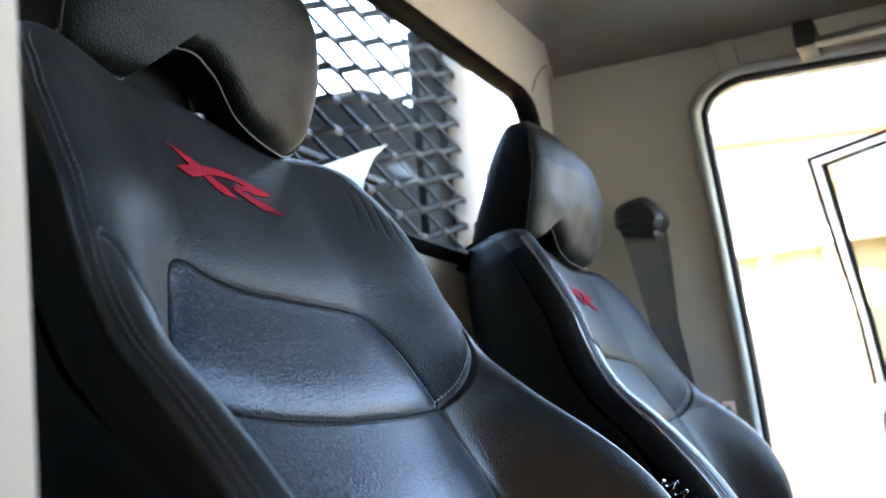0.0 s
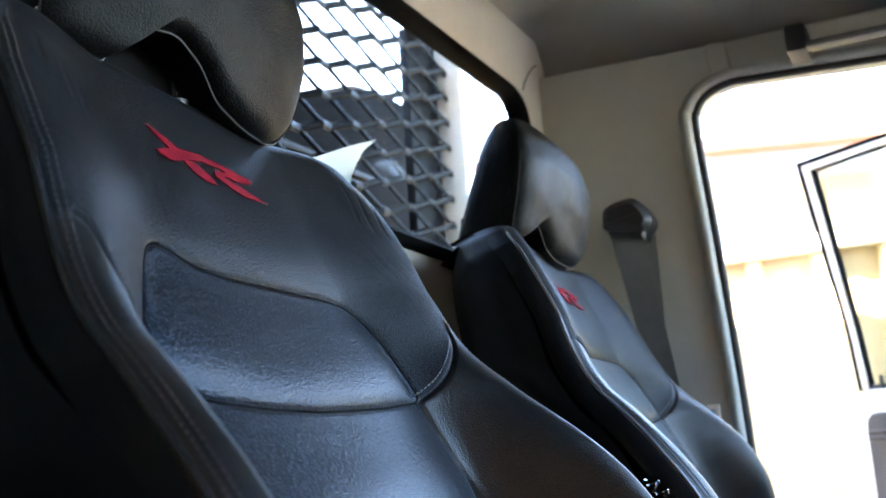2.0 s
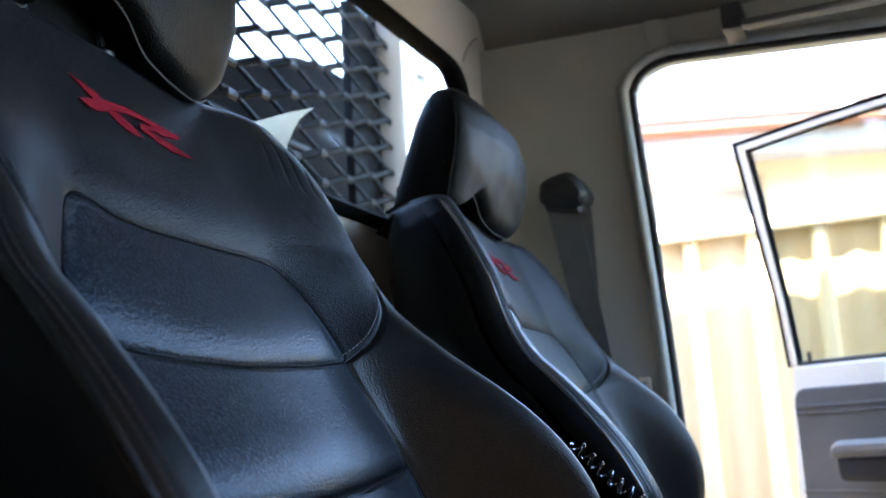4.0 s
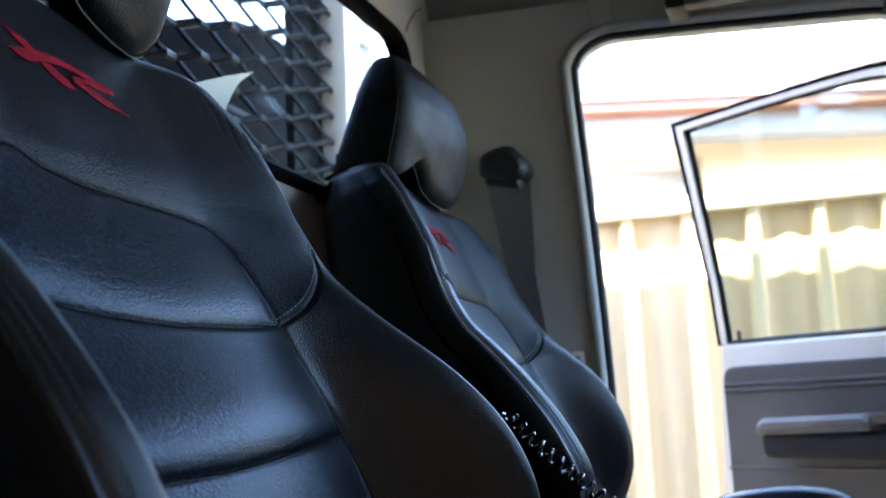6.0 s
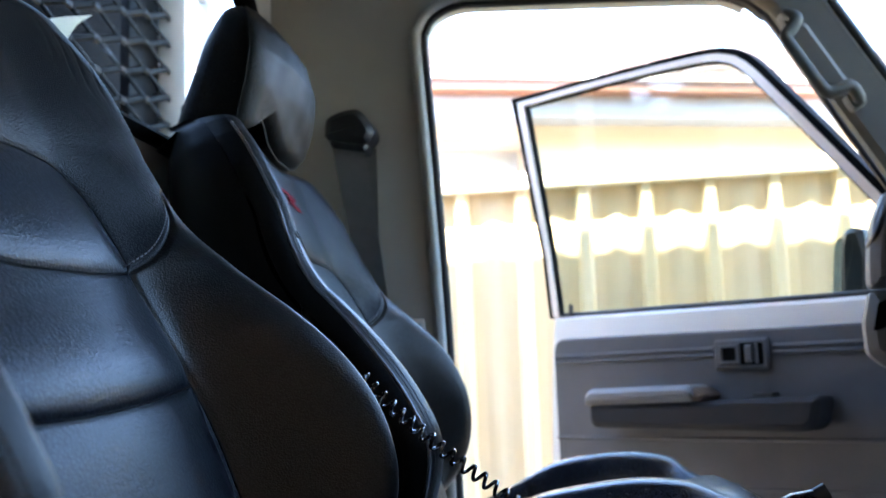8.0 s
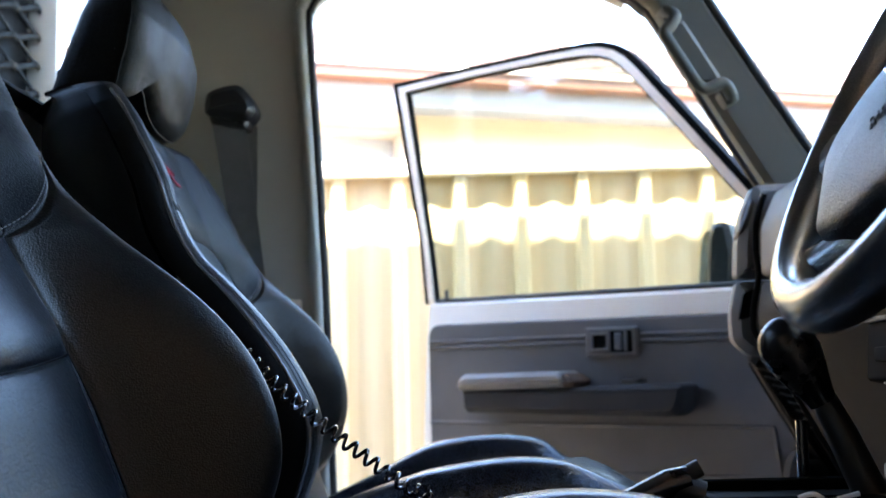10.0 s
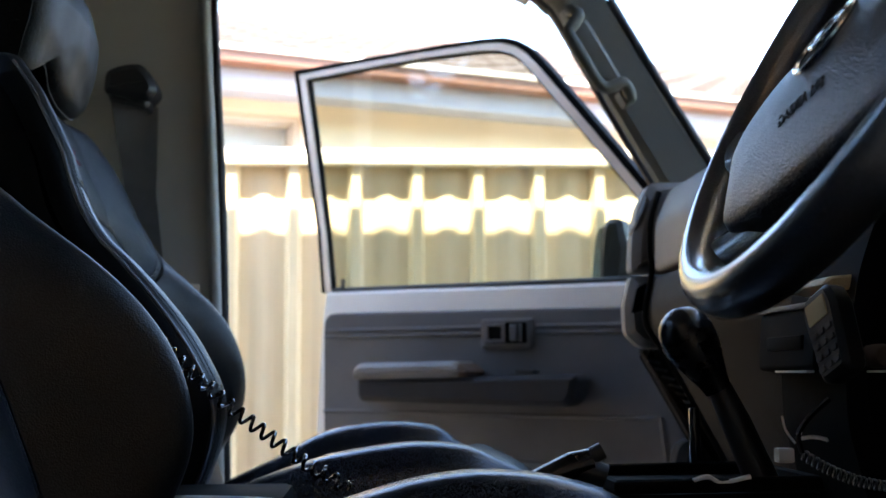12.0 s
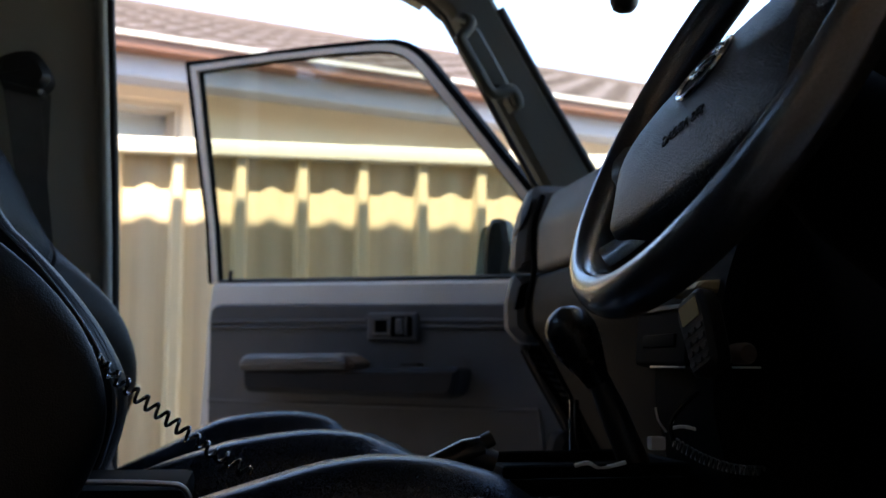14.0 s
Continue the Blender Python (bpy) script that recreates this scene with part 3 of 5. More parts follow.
def seat_surface(Yg, Ug, outer=DRIVER_FAR):
    """Height of the front of the backrest over its plane."""
    w = np.interp(Ug, WU, WV)
    b = soft(Ug, BU, BV)
    b = np.where(Yg > 0, soft(Ug, *outer), b)
    lum = soft(Ug, LU, LV)
    ay = np.abs(Yg)
    c = soft(Ug, [-0.34, -0.22, -0.16, -0.09, 0.0, 0.06, 0.12, 0.25], [0.180, 0.184, 0.182, 0.172, 0.155, 0.13, 0.10, 0.10])
    k = w - 0.030
    n = lum * (1 - 0.5 * (ay / 0.17) ** 2) + (b - lum * 0.5) * smoothstep(c - 0.006, k, ay)
    # the rounded outer edge
    e = np.clip((ay - (w - 0.028)) / 0.028, 0, 1)
    n = n - 0.030 * (1 - np.sqrt(np.maximum(0, 1 - e * e)))
    # the top rolls over
    top = np.clip((Ug - 0.222) / 0.023, 0, 1)
    n = n - 0.028 * (1 - np.sqrt(np.maximum(0, 1 - top * top)))
    pad = inside(PAD_S, Yg, Ug)
    dp = dist_to(PAD_S, Yg, Ug, True)
    # the pad swells towards its lower edge and turns under there; the shoulder rolls over its upper edge
    foot = np.interp(Yg, [-0.15, -0.11, -0.06, 0.0, 0.09, 0.158], [0.0, -0.009, -0.0133, -0.0145, -0.0085, 0.0])
    over = np.maximum(Ug - foot, 0)
    swell = 0.0085 * (1 - np.exp(-over / 0.0130)) * (1 - smoothstep(0.010, 0.100, over))
    beside = np.interp(Ug, [-0.02, 0.0, 0.03, 0.06, 0.085, 0.10], [0.155, 0.155, 0.148, 0.137, 0.122, 0.10]) - ay
    n = n + np.where(pad, swell * (1 - np.exp(-np.maximum(beside, 0) / 0.010)), 0.0)
    above = ~pad & (Ug > 0.02)
    n = n + np.where(above, 0.0065 * (1 - np.exp(-dp / 0.014)) * np.exp(-(dp / 0.075) ** 2) * smoothstep(0.03, 0.075, Ug) * (0.3 + 0.7 * smoothstep(-0.13, -0.05, Yg)), 0.0)
    g = -0.0009 * np.exp(-(dp / 0.0018) ** 2)
    for poly in (SEAM, WING):
        for sgn in (1, -1):
            q = s2([(sgn * a, u) for a, u in poly])
            g = np.minimum(g, -0.0024 * np.exp(-(dist_to(q, Yg, Ug) / 0.0019) ** 2))
    for poly, ref in ((CROSS, 1.0), (CROSS2, 0.8)):
        q = s2(poly)
        d = dist_to(q, Yg, Ug)
        line = np.interp(Yg, [p[0] for p in q], [p[1] for p in q])
        up = Ug - line
        mid = 1 - smoothstep(0.150, 0.176, ay)
        g = np.minimum(g, -0.0012 * np.exp(-(d / 0.0019) ** 2) * np.maximum(mid, 0.0))
        # the roll over the seam turns under, the one below rises slowly
        n = n + ref * mid * np.where(up > 0, 0.0080 * (1 - np.exp(-up / 0.0120)) * np.exp(-(up / 0.055) ** 2), 0.003 * (1 - np.exp(up / 0.015)) * np.exp(-(up / 0.05) ** 2))
    # creases in the leather of the shoulder
    fold = np.sin(Yg * 150 + Ug * 60 + 2.2 * np.sin(Ug * 47 + 1.0) + 1.3 * np.sin(Yg * 71))
    cr = -0.0012 * np.exp(-((1 - np.abs(fold)) / 0.10) ** 2) * (0.5 + 0.5 * np.sin(Ug * 83 + Yg * 31)) * np.exp(-((ay - 0.185) / 0.030) ** 2) * np.exp(-((Ug - 0.165) / 0.045) ** 2)
    return n + g + cr


def seat(yc, outer, k, emblem_note):
    ob = thing("car_seat", emblem_note, "seat", (-0.10, 0.65, 0.62), "seats in the cab")
    nu, nv = 420, 380
    uu = np.linspace(-0.34, 0.2449, nu)
    f = np.linspace(-1, 1, nv)
    f = np.sign(f) * (1 - (1 - np.abs(f)) ** 1.25)          # denser at the edges
    Ug = np.repeat(uu[:, None], nv, 1)
    Yg = f[None, :] * np.interp(Ug, WU, WV)
    Ng = seat_surface(Yg, Ug, outer)
    P = [[on_seat(Ng[i, j], Yg[i, j], Ug[i, j]) for j in range(nv)] for i in range(nu)]
    PA = np.array([[tuple(q) for q in row] for row in P])
    nrm = np.cross(np.gradient(PA, axis=1), np.gradient(PA, axis=0))
    nrm /= np.linalg.norm(nrm, axis=2, keepdims=True) + 1e-12
    nrm *= np.where((nrm @ np.array(tuple(S_N))) < -0.2, -1, 1)[..., None]
    um, ym = (Ug[:-1, :-1] + Ug[1:, 1:]) / 2, (Yg[:-1, :-1] + Yg[1:, 1:]) / 2
    in_pad = inside(PAD_S, ym, um)
    seam_y = np.interp(um, [-0.34, -0.22, -0.16, -0.1235, -0.09, -0.06, -0.03, 0.0], [0.180, 0.184, 0.182, 0.178, 0.172, 0.165, 0.160, 0.157])
    wing = np.array(s2(WING))
    wing_u = np.interp(np.abs(ym), wing[:, 0], wing[:, 1])
    cross = np.array(s2(CROSS))
    region = np.zeros(um.shape, int)                          # 0 shoulder panel
    region[in_pad] = 1
    low = (um < 0.0) & ~in_pad & (np.abs(ym) < seam_y)
    region[low] = 2
    region[low & (um < np.interp(ym, cross[:, 0], cross[:, 1]))] = 3
    bol = ~in_pad & (np.abs(ym) >= np.where(um < 0, seam_y, 0.157)) & (um < wing_u)
    region[bol & (ym < 0)] = 4
    region[bol & (ym > 0)] = 5
    rim = (np.abs(ym) > np.interp(um, WU, WV) - 0.0085) | (um > 0.233)
    region[rim] = 6
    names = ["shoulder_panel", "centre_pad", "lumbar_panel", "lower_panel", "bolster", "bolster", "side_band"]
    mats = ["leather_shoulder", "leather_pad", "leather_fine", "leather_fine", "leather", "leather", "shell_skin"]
    for r in range(7):
        bm = B()
        vs = {}
        for i, j in zip(*np.where(region == r)):
            q = []
            for a, c in ((i, j), (i, j + 1), (i + 1, j + 1), (i + 1, j)):
                if (a, c) not in vs:
                    vs[a, c] = bm.verts.new(P[a][c])
                q.append(vs[a, c])
            bm.faces.new(q)
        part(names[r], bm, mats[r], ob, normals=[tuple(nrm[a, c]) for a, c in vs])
    # shell: sides and back, from the front's edge
    bm = B()
    rows = []
    for i in range(0, nu, 4):
        w, n0 = Yg[i, -1], Ng[i, -1]
        u = uu[i]
        back = -0.115 + 0.035 * max(0, (u - 0.05) / 0.2)
        half = [(w, n0), (w + 0.004, n0 - 0.012), (w + 0.004, n0 - 0.03), (w - 0.002, (n0 + back) / 2), (w - 0.02, back + 0.02), (w - 0.05, back), (0, back - 0.012)]
        row = [on_seat(n, y, u) for y, n in half] + [on_seat(n, -y, u) for y, n in half[-2::-1]]
        rows.append(row)
    i = nu - 1
    back = rows[-1]
    rows.append([p + S_U * 0.004 for p in back])
    vs = grid(bm, rows)
    # close the top between the front's upper edge and the back
    topf = [bm.verts.new(P[nu - 1][j]) for j in range(nv - 1, -1, -1)]
    near = topf
    for q in range(1, 8):                                     # a rounded crown, down to the back
        t = q / 7
        row = []
        for j in range(nv):
            y = Yg[nu - 1, nv - 1 - j]
            e = 1 - abs(2 * j / (nv - 1) - 1) ** 8
            goal = on_seat(-0.092, y * 0.93, 0.236)
            row.append(bm.verts.new(topf[j].co.lerp(goal, t) + S_U * (0.013 * e * math.sin(math.pi * t))))
        for j in range(nv - 1):
            bm.faces.new((near[j], near[j + 1], row[j + 1], row[j]))
        near = row
    bmesh.ops.recalc_face_normals(bm, faces=bm.faces)
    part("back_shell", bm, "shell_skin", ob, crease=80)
    # stitched edge cords; the paler cord paints a bright reflection on those edges
    for sgn in (1, -1):
        path = []
        for u in np.linspace(-0.30, 0.215, 70):
            w = float(np.interp(u, WU, WV))
            path.append((sgn * (w - 0.010), u))
        ns = seat_surface(np.array([p[0] for p in path]), np.array([p[1] for p in path]), outer)
        part("edge_cord", tube(B(), [on_seat(float(n) + 0.0004, y, u) for (y, u), n in zip(path, ns)], 0.0022, 8), "cord" if sgn > 0 or k else "leather", ob)
    # the dark joints between the panels
    joints = [PAD_S + PAD_S[:1], s2(CROSS), s2(CROSS2)] + [s2([(sgn * a, u) for a, u in SEAM]) for sgn in (1, -1)]
    for jn in joints:
        ns = seat_surface(np.array([p[0] for p in jn]), np.array([p[1] for p in jn]), outer)
        part("joint", tube(B(), [on_seat(float(n) + 0.0001, y, u) for (y, u), n in zip(jn, ns)], 0.0009, 6), "matt_black", ob)
    # thread: single stitches along the seams of each side, the lit side painted paler
    for sgn, tone in ((1, "thread_lit"), (-1, "thread")):
        bm = B()
        lines = [[(sgn * (float(np.interp(u, WU, WV)) - inset), float(u)) for u in np.linspace(-0.28, 0.21, 120)] for inset in (0.0155, 0.0195)]
        lines.append([(sgn * (a - 0.0035), u + 0.0045) for a, u in s2(WING, 7)])
        for ln in lines:
            acc = []
            for (a, b), (c, d) in zip(ln, ln[1:]):
                L = math.hypot(c - a, d - b)
                m = max(1, int(L / 0.0046))
                for q in range(m):
                    t0, t1 = q / m, (q + 0.62) / m
                    acc.append(((a + (c - a) * t0, b + (d - b) * t0), (a + (c - a) * t1, b + (d - b) * t1)))
            ys = np.array([[st[0][0], st[1][0]] for st in acc])
            us = np.array([[st[0][1], st[1][1]] for st in acc])
            ns = seat_surface(ys, us, outer) + 0.0003
            for r in range(len(acc)):
                tube(bm, [on_seat(ns[r, 0], ys[r, 0], us[r, 0]), on_seat(ns[r, 1], ys[r, 1], us[r, 1])], 0.0006, 4)
        tagged(part("stitching", bm, tone, ob), "fine grey stitching", kind="stuff")
    # emblem of two slanted strokes
    st1 = [(-0.0853, 0.189), (-0.0612, 0.1819), (-0.0569, 0.1779), (-0.0429, 0.1719), (-0.0283, 0.1652), (-0.0231, 0.1589), (-0.0363, 0.1589), (-0.0476, 0.163), (-0.0547, 0.1691), (-0.0673, 0.1752)]
    st2 = [(-0.0862, 0.1689), (-0.0673, 0.1752), (-0.0542, 0.1785), (-0.032, 0.1814), (-0.0104, 0.1809), (0.0116, 0.179), (0.031, 0.177), (0.0273, 0.1737), (0.0064, 0.17), (-0.003, 0.1709), (-0.0108, 0.1685), (0.0137, 0.1652),
           (0.0403, 0.16), (0.0109, 0.1576), (-0.0052, 0.1611), (-0.0213, 0.1668), (-0.0202, 0.1716), (-0.0041, 0.1747), (-0.0129, 0.1764), (-0.0319, 0.1757), (-0.0524, 0.1707), (-0.0698, 0.1644), (-0.0765, 0.1649)]
    for st, lift in ((st1, 0.0016), (st2, 0.0022)):
        st = [(a + 0.005, b - 0.003) for a, b in st]
        def place(a, b, c, lift=lift):
            n = float(seat_surface(np.array([a]), np.array([b]))[0])
            return on_seat(n + lift - 0.0012 + c, a, b)
        part("emblem_stroke", prism(B(), st, place, 0.0010), "emblem", ob, "red embroidered stroke", smooth=False)
    # headrest: a wedge, thick below and narrow above, its front bowed and notched below
    # k shifts the notch along the seat
    out = rounded([(-0.153, 1.456), (max(-0.128 + k, -0.148), 1.450), (max(-0.104 + k, -0.140), 1.4475), (max(-0.099 + k, -0.136), 1.4745), (-0.048 + k, 1.4800), (-0.019 + k, 1.468), (0.004 + k, 1.449), (0.046 + k, 1.4395), (0.088 + k * 0.6, 1.4395), (0.118 + k * 0.2, 1.456), (0.136, 1.490), (0.136, 1.535), (0.106, 1.585), (0.050, 1.606), (-0.080, 1.618), (-0.132, 1.606), (-0.149, 1.565), (-0.152, 1.490)],
                  [0.012, 0.010, 0.003, 0.005, 0.008, 0.008, 0.010, 0.015, 0.02, 0.02, 0.02, 0.03, 0.035, 0.05, 0.04, 0.020, 0.03, 0.02], 5)
    cz = 1.54
    plain = [(y, min(z, 1.450) if (z < 1.50 and -0.12 + k < y < 0.04 + k) else z) for y, z in out]      # without its notch

    def hr(t, s):
        res = []
        keep = float(smoothstep(0.45, 0.75, t)) * (1 + 0.5 * s)
        for (y, z), (y2, z2) in zip(out, plain):
            z = z2 + (z - z2) * keep
            y, z = y * t, cz + (z - cz) * t
            fx = float(np.interp(z, [1.43, 1.47, 1.51, 1.55, 1.585, 1.605, 1.62], [-0.352, -0.344, -0.335, -0.332, -0.340, -0.354, -0.368])) - (1.15 if k == 0 else 0.75) * y * y - 0.045 * y
            fx += 0.0005 * math.sin(46 * y + 70 * z + 2 * math.sin(30 * z)) + 0.0003 * math.sin(120 * y - 60 * z)         # slack leather
            bx_ = float(np.interp(z, [1.43, 1.46, 1.55, 1.59, 1.62], [-0.452, -0.446, -0.414, -0.398, -0.385]))
            res.append(Vector((fx + (bx_ - fx) * s, 0.65 + y, z)))
        return res
    bm = B()
    rings = []
    for t, sd in (*((0.08 + 0.05 * i, 0.0) for i in range(16)), (0.88, 0.01), (0.93, 0.03), (0.965, 0.07), (0.99, 0.14), (1.0, 0.24), (1.0, 0.45), (1.0, 0.7), (0.985, 0.85), (0.95, 0.94), (0.88, 0.985), (0.7, 1.0), (0.4, 1.0), (0.1, 1.0)):
        rings.append([bm.verts.new(p) for p in hr(t, sd)])
    for a, b in zip(rings, rings[1:]):
        for j in range(len(a)):
            bm.faces.new((a[j - 1], a[j], b[j], b[j - 1]))
    bm.faces.new(rings[0])
    bm.faces.new(rings[-1])
    bmesh.ops.recalc_face_normals(bm, faces=bm.faces)
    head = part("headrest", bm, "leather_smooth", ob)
    part("seam", tube(B(), hr(0.988, 0.12), 0.0012, 6, True), "shell_skin", head)
    k0 = len(out) // 18
    low = hr(1.0, 0.11)[: k0 * 9]
    part("piping", tube(B(), low, 0.0007, 5), "piping", head, "thin pale piping")
    # Added black block that keeps the gap under the headrest dark
    part("headrest_gap_fill", box(B(), -0.44, -0.388, 0.65 - 0.14, 0.65 + 0.09, 1.42, 1.49, 0.008), "matt_black", ob, "added black block keeping the headrest gap dark")
    for y in (-0.085, -0.010):
        part("post", tube(B(), [(-0.384, 0.65 + y, 1.43), (-0.388, 0.65 + y, 1.478)], 0.005, 10), "black_gloss", ob, "black headrest post")
    part("guide", tube(B(), [(-0.384, 0.64, 1.432), (-0.384, 0.64, 1.452)], 0.009, 12), "black_plastic", ob)
    # cushion: a rounded base with two raised bolsters
    def cushion(bm, prof, y0, y1, crown=0.0):
        rows = []
        ny = 17
        for x, zt in prof:
            row = []
            for j in range(ny):
                s = -1 + 2 * j / (ny - 1)
                e = abs(s) ** 4
                row.append(Vector((x, (y0 + y1) / 2 + s * (y1 - y0) / 2, zt - e * crown)))
            low = 0.82
            rows.append([Vector((x, y0 + 0.004, low))] + row + [Vector((x, y1 - 0.004, low))])
        vs = grid(bm, rows)
        bm.faces.new(vs[0])
        bm.faces.new(vs[-1])
        bmesh.ops.recalc_face_normals(bm, faces=bm.faces)
        return bm
    xs = [(-0.25, 0.96), (-0.2, 0.975), (-0.1, 0.985), (0.0, 0.995), (0.08, 1.010), (0.13, 1.027), (0.16, 1.031), (0.19, 1.018), (0.22, 1.000), (0.25, 0.96), (0.255, 0.90)]
    part("cushion", cushion(B(), xs, 0.65 - 0.17, 0.65 + 0.17, 0.01), "leather_cushion", ob)
    plump = [(-0.22, 0.93), (-0.17, 0.965), (-0.10, 0.998), (-0.04, 1.018), (0.003, 1.031), (0.04, 1.042), (0.069, 1.048), (0.102, 1.051), (0.144, 1.048), (0.177, 1.041), (0.199, 1.032), (0.235, 1.003), (0.256, 0.96), (0.262, 0.88)]
    inner_side = [(-0.22, 0.945), (-0.12, 1.005), (-0.039, 1.035), (-0.006, 1.043), (0.04, 1.050), (0.075, 1.052), (0.115, 1.048), (0.144, 1.037), (0.19, 1.015), (0.24, 0.975), (0.262, 0.88)]
    door_side = [(-0.22, 0.955), (-0.185, 0.973), (-0.109, 1.010), (-0.048, 1.041), (0.007, 1.052), (0.062, 1.054), (0.11, 1.046), (0.141, 1.024), (0.18, 1.005), (0.24, 0.965), (0.262, 0.88)]
    sides = {}
    for y0, y1, line in ((0.395, 0.485, inner_side if k else plump), (0.815, 0.905, door_side if k else plump)):
        sides[y0 > 0.6] = [(p.x, p.y) for p in spline([(a, b, 0) for a, b in line], 4)]
        part("cushion_bolster", cushion(B(), sides[y0 > 0.6], y0, y1, 0.032), "leather_cushion", ob)
    for yy in (0.65 + 0.232, 0.65 - 0.232):
        bm = B()
        bxs = sides[yy > 0.65]
        for (xa, za), (xb, zb) in zip(bxs, bxs[1:]):
            if xa > 0.23:
                continue
            d = math.hypot(xb - xa, zb - za)
            m = max(1, int(d / 0.0055))
            for q in range(m):
                t0, t1 = q / m, (q + 0.6) / m
                tube(bm, [(xa + (xb - xa) * t0, yy, za + (zb - za) * t0 - 0.0195), (xa + (xb - xa) * t1, yy, za + (zb - za) * t1 - 0.0195)], 0.0005, 4)
        tagged(part("cushion_stitching", bm, "thread_lit", ob), "fine grey stitching", kind="stuff")
    part("seat_base", box(B(), -0.20, 0.22, 0.46, 0.86, 0.62, 0.84, 0.02), "black_plastic", ob)
    ob.location.y = yc
    return ob


seat(0.65, DRIVER_FAR, 0.0, "black leather driver bucket seat with a red emblem")
seat(1.39, PASSENGER_FAR, -0.060, "black leather passenger bucket seat with a red emblem")


# ---- passenger's door, standing open ----
D_A, D_ANG = Vector((-0.0875, 2.30, 0)), radians(38)
D_V = Vector((math.cos(D_ANG), -math.sin(D_ANG), 0))
D_N = Vector((-math.sin(D_ANG), -math.cos(D_ANG), 0))       # towards the cab


def dplace(lift=0.0):
    return lambda s, z, c: D_A + D_V * s + D_N * (lift + c) + Vector((0, 0, z))


def dpt(s, z, c=0.0):
    return D_A + D_V * s + D_N * c + Vector((0, 0, z))


door = tagged(new("door_passenger"), "open passenger door, white with grey vinyl panel", "door", kind="structure")
door.location = dpt(0.78, 0.62)
skin = rounded([(-0.030, 0.66), (0.80, 0.66), (0.80, 1.272), (0.0, 1.287), (-0.012, 1.20), (-0.024, 1.00)], [0.06, 0.03, 0.01, 0.008, 0.02, 0.02])
part("door_shell", prism(B(), skin, dplace(-0.105), 0.103, 0.008), "white_paint", door, "white painted steel")
panel = rounded([(0.012, 0.70), (0.78, 0.70), (0.78, 1.228), (0.008, 1.241)], [0.05, 0.02, 0.02, 0.03])
part("vinyl_panel", prism(B(), panel, dplace(0.0), 0.010, 0.004), "door_vinyl", door, "grey vinyl panel")
for (s0, z0, s1, z1) in ((0.015, 1.200, 0.388, 1.197), (0.505, 1.196, 0.70, 1.194)):
    for dz in (0.0055, -0.0055):
        part("moulding", tube(B(), [dpt(s0, z0 + dz, 0.011), dpt(s1, z1 + dz, 0.011)], 0.0042, 8), "door_vinyl", door)
for (s0, z0, s1, z1) in ((0.012, 1.047, 0.735, 1.045), (0.02, 0.957, 0.735, 0.966)):
    part("crease", tube(B(), [dpt(s0, z0, 0.009), dpt(s1, z1, 0.009)], 0.004, 8), "door_vinyl", door)
part("crease", tube(B(), [dpt(0.735, 1.045, 0.009), dpt(0.745, 0.966, 0.009)], 0.004, 8), "door_vinyl", door)
# armrest in two pieces
rest = part("armrest", prism(B(), rounded([(0.140, 1.068), (0.60, 1.062), (0.612, 1.118), (0.375, 1.113), (0.140, 1.113)], [0.025, 0.03, 0.015, 0.01, 0.012]), dplace(0.008), 0.062, 0.010), "armrest_shade", door)
part("armrest_pad", prism(B(), rounded([(0.134, 1.109), (0.374, 1.112), (0.390, 1.124), (0.370, 1.142), (0.15, 1.140), (0.134, 1.128)], 0.010), dplace(0.006), 0.070, 0.009), "armrest", rest, "worn grey pad")
part("pad_end", prism(B(), rounded([(0.372, 1.113), (0.392, 1.115), (0.399, 1.124), (0.376, 1.139)], 0.005), dplace(0.008), 0.064, 0.006), "brown_worn", rest, "worn brown edge")
part("armrest_switch", box(B(), -0.018, 0.018, -0.012, 0.012, -0.003, 0.004, 0.002, m=Matrix.Translation(dpt(0.505, 1.121, 0.045)) @ Matrix.Rotation(-D_ANG, 4, "Z")), "black_plastic", rest)
# inner handle in its surround; a proud black plate paints the recess's shade
hs = part("handle_surround", prism(B(), rounded([(0.392, 1.164), (0.498, 1.163), (0.498, 1.217), (0.392, 1.218)], 0.006), dplace(0.008), 0.012, 0.004), "door_vinyl", door, "dark grey handle surround")
part("recess_patch", prism(B(), rounded([(0.402, 1.173), (0.490, 1.172), (0.490, 1.209), (0.402, 1.210)], 0.004), dplace(0.0185), 0.0022), "matt_black", hs)
part("recess_frame", prism(prism(prism(prism(B(), rounded([(0.404, 1.174), (0.446, 1.174), (0.446, 1.180), (0.404, 1.180)], 0.001, 2), dplace(0.019), 0.006, 0.001), rounded([(0.404, 1.203), (0.446, 1.203), (0.446, 1.209), (0.404, 1.209)], 0.001, 2), dplace(0.019), 0.006, 0.001),
     rounded([(0.404, 1.1802), (0.411, 1.1802), (0.411, 1.2028), (0.404, 1.2028)], 0.001, 2), dplace(0.019), 0.006, 0.001), rounded([(0.439, 1.1802), (0.446, 1.1802), (0.446, 1.2028), (0.439, 1.2028)], 0.001, 2), dplace(0.019), 0.006, 0.001), "door_vinyl", hs)
part("handle_lever", prism(B(), rounded([(0.456, 1.176), (0.472, 1.176), (0.472, 1.206), (0.456, 1.206)], 0.004), dplace(0.0195), 0.007, 0.003), "door_vinyl", hs)
part("handle_rib", prism(B(), rounded([(0.474, 1.174), (0.480, 1.174), (0.480, 1.208), (0.474, 1.208)], 0.002), dplace(0.0195), 0.004, 0.001), "door_vinyl", hs)
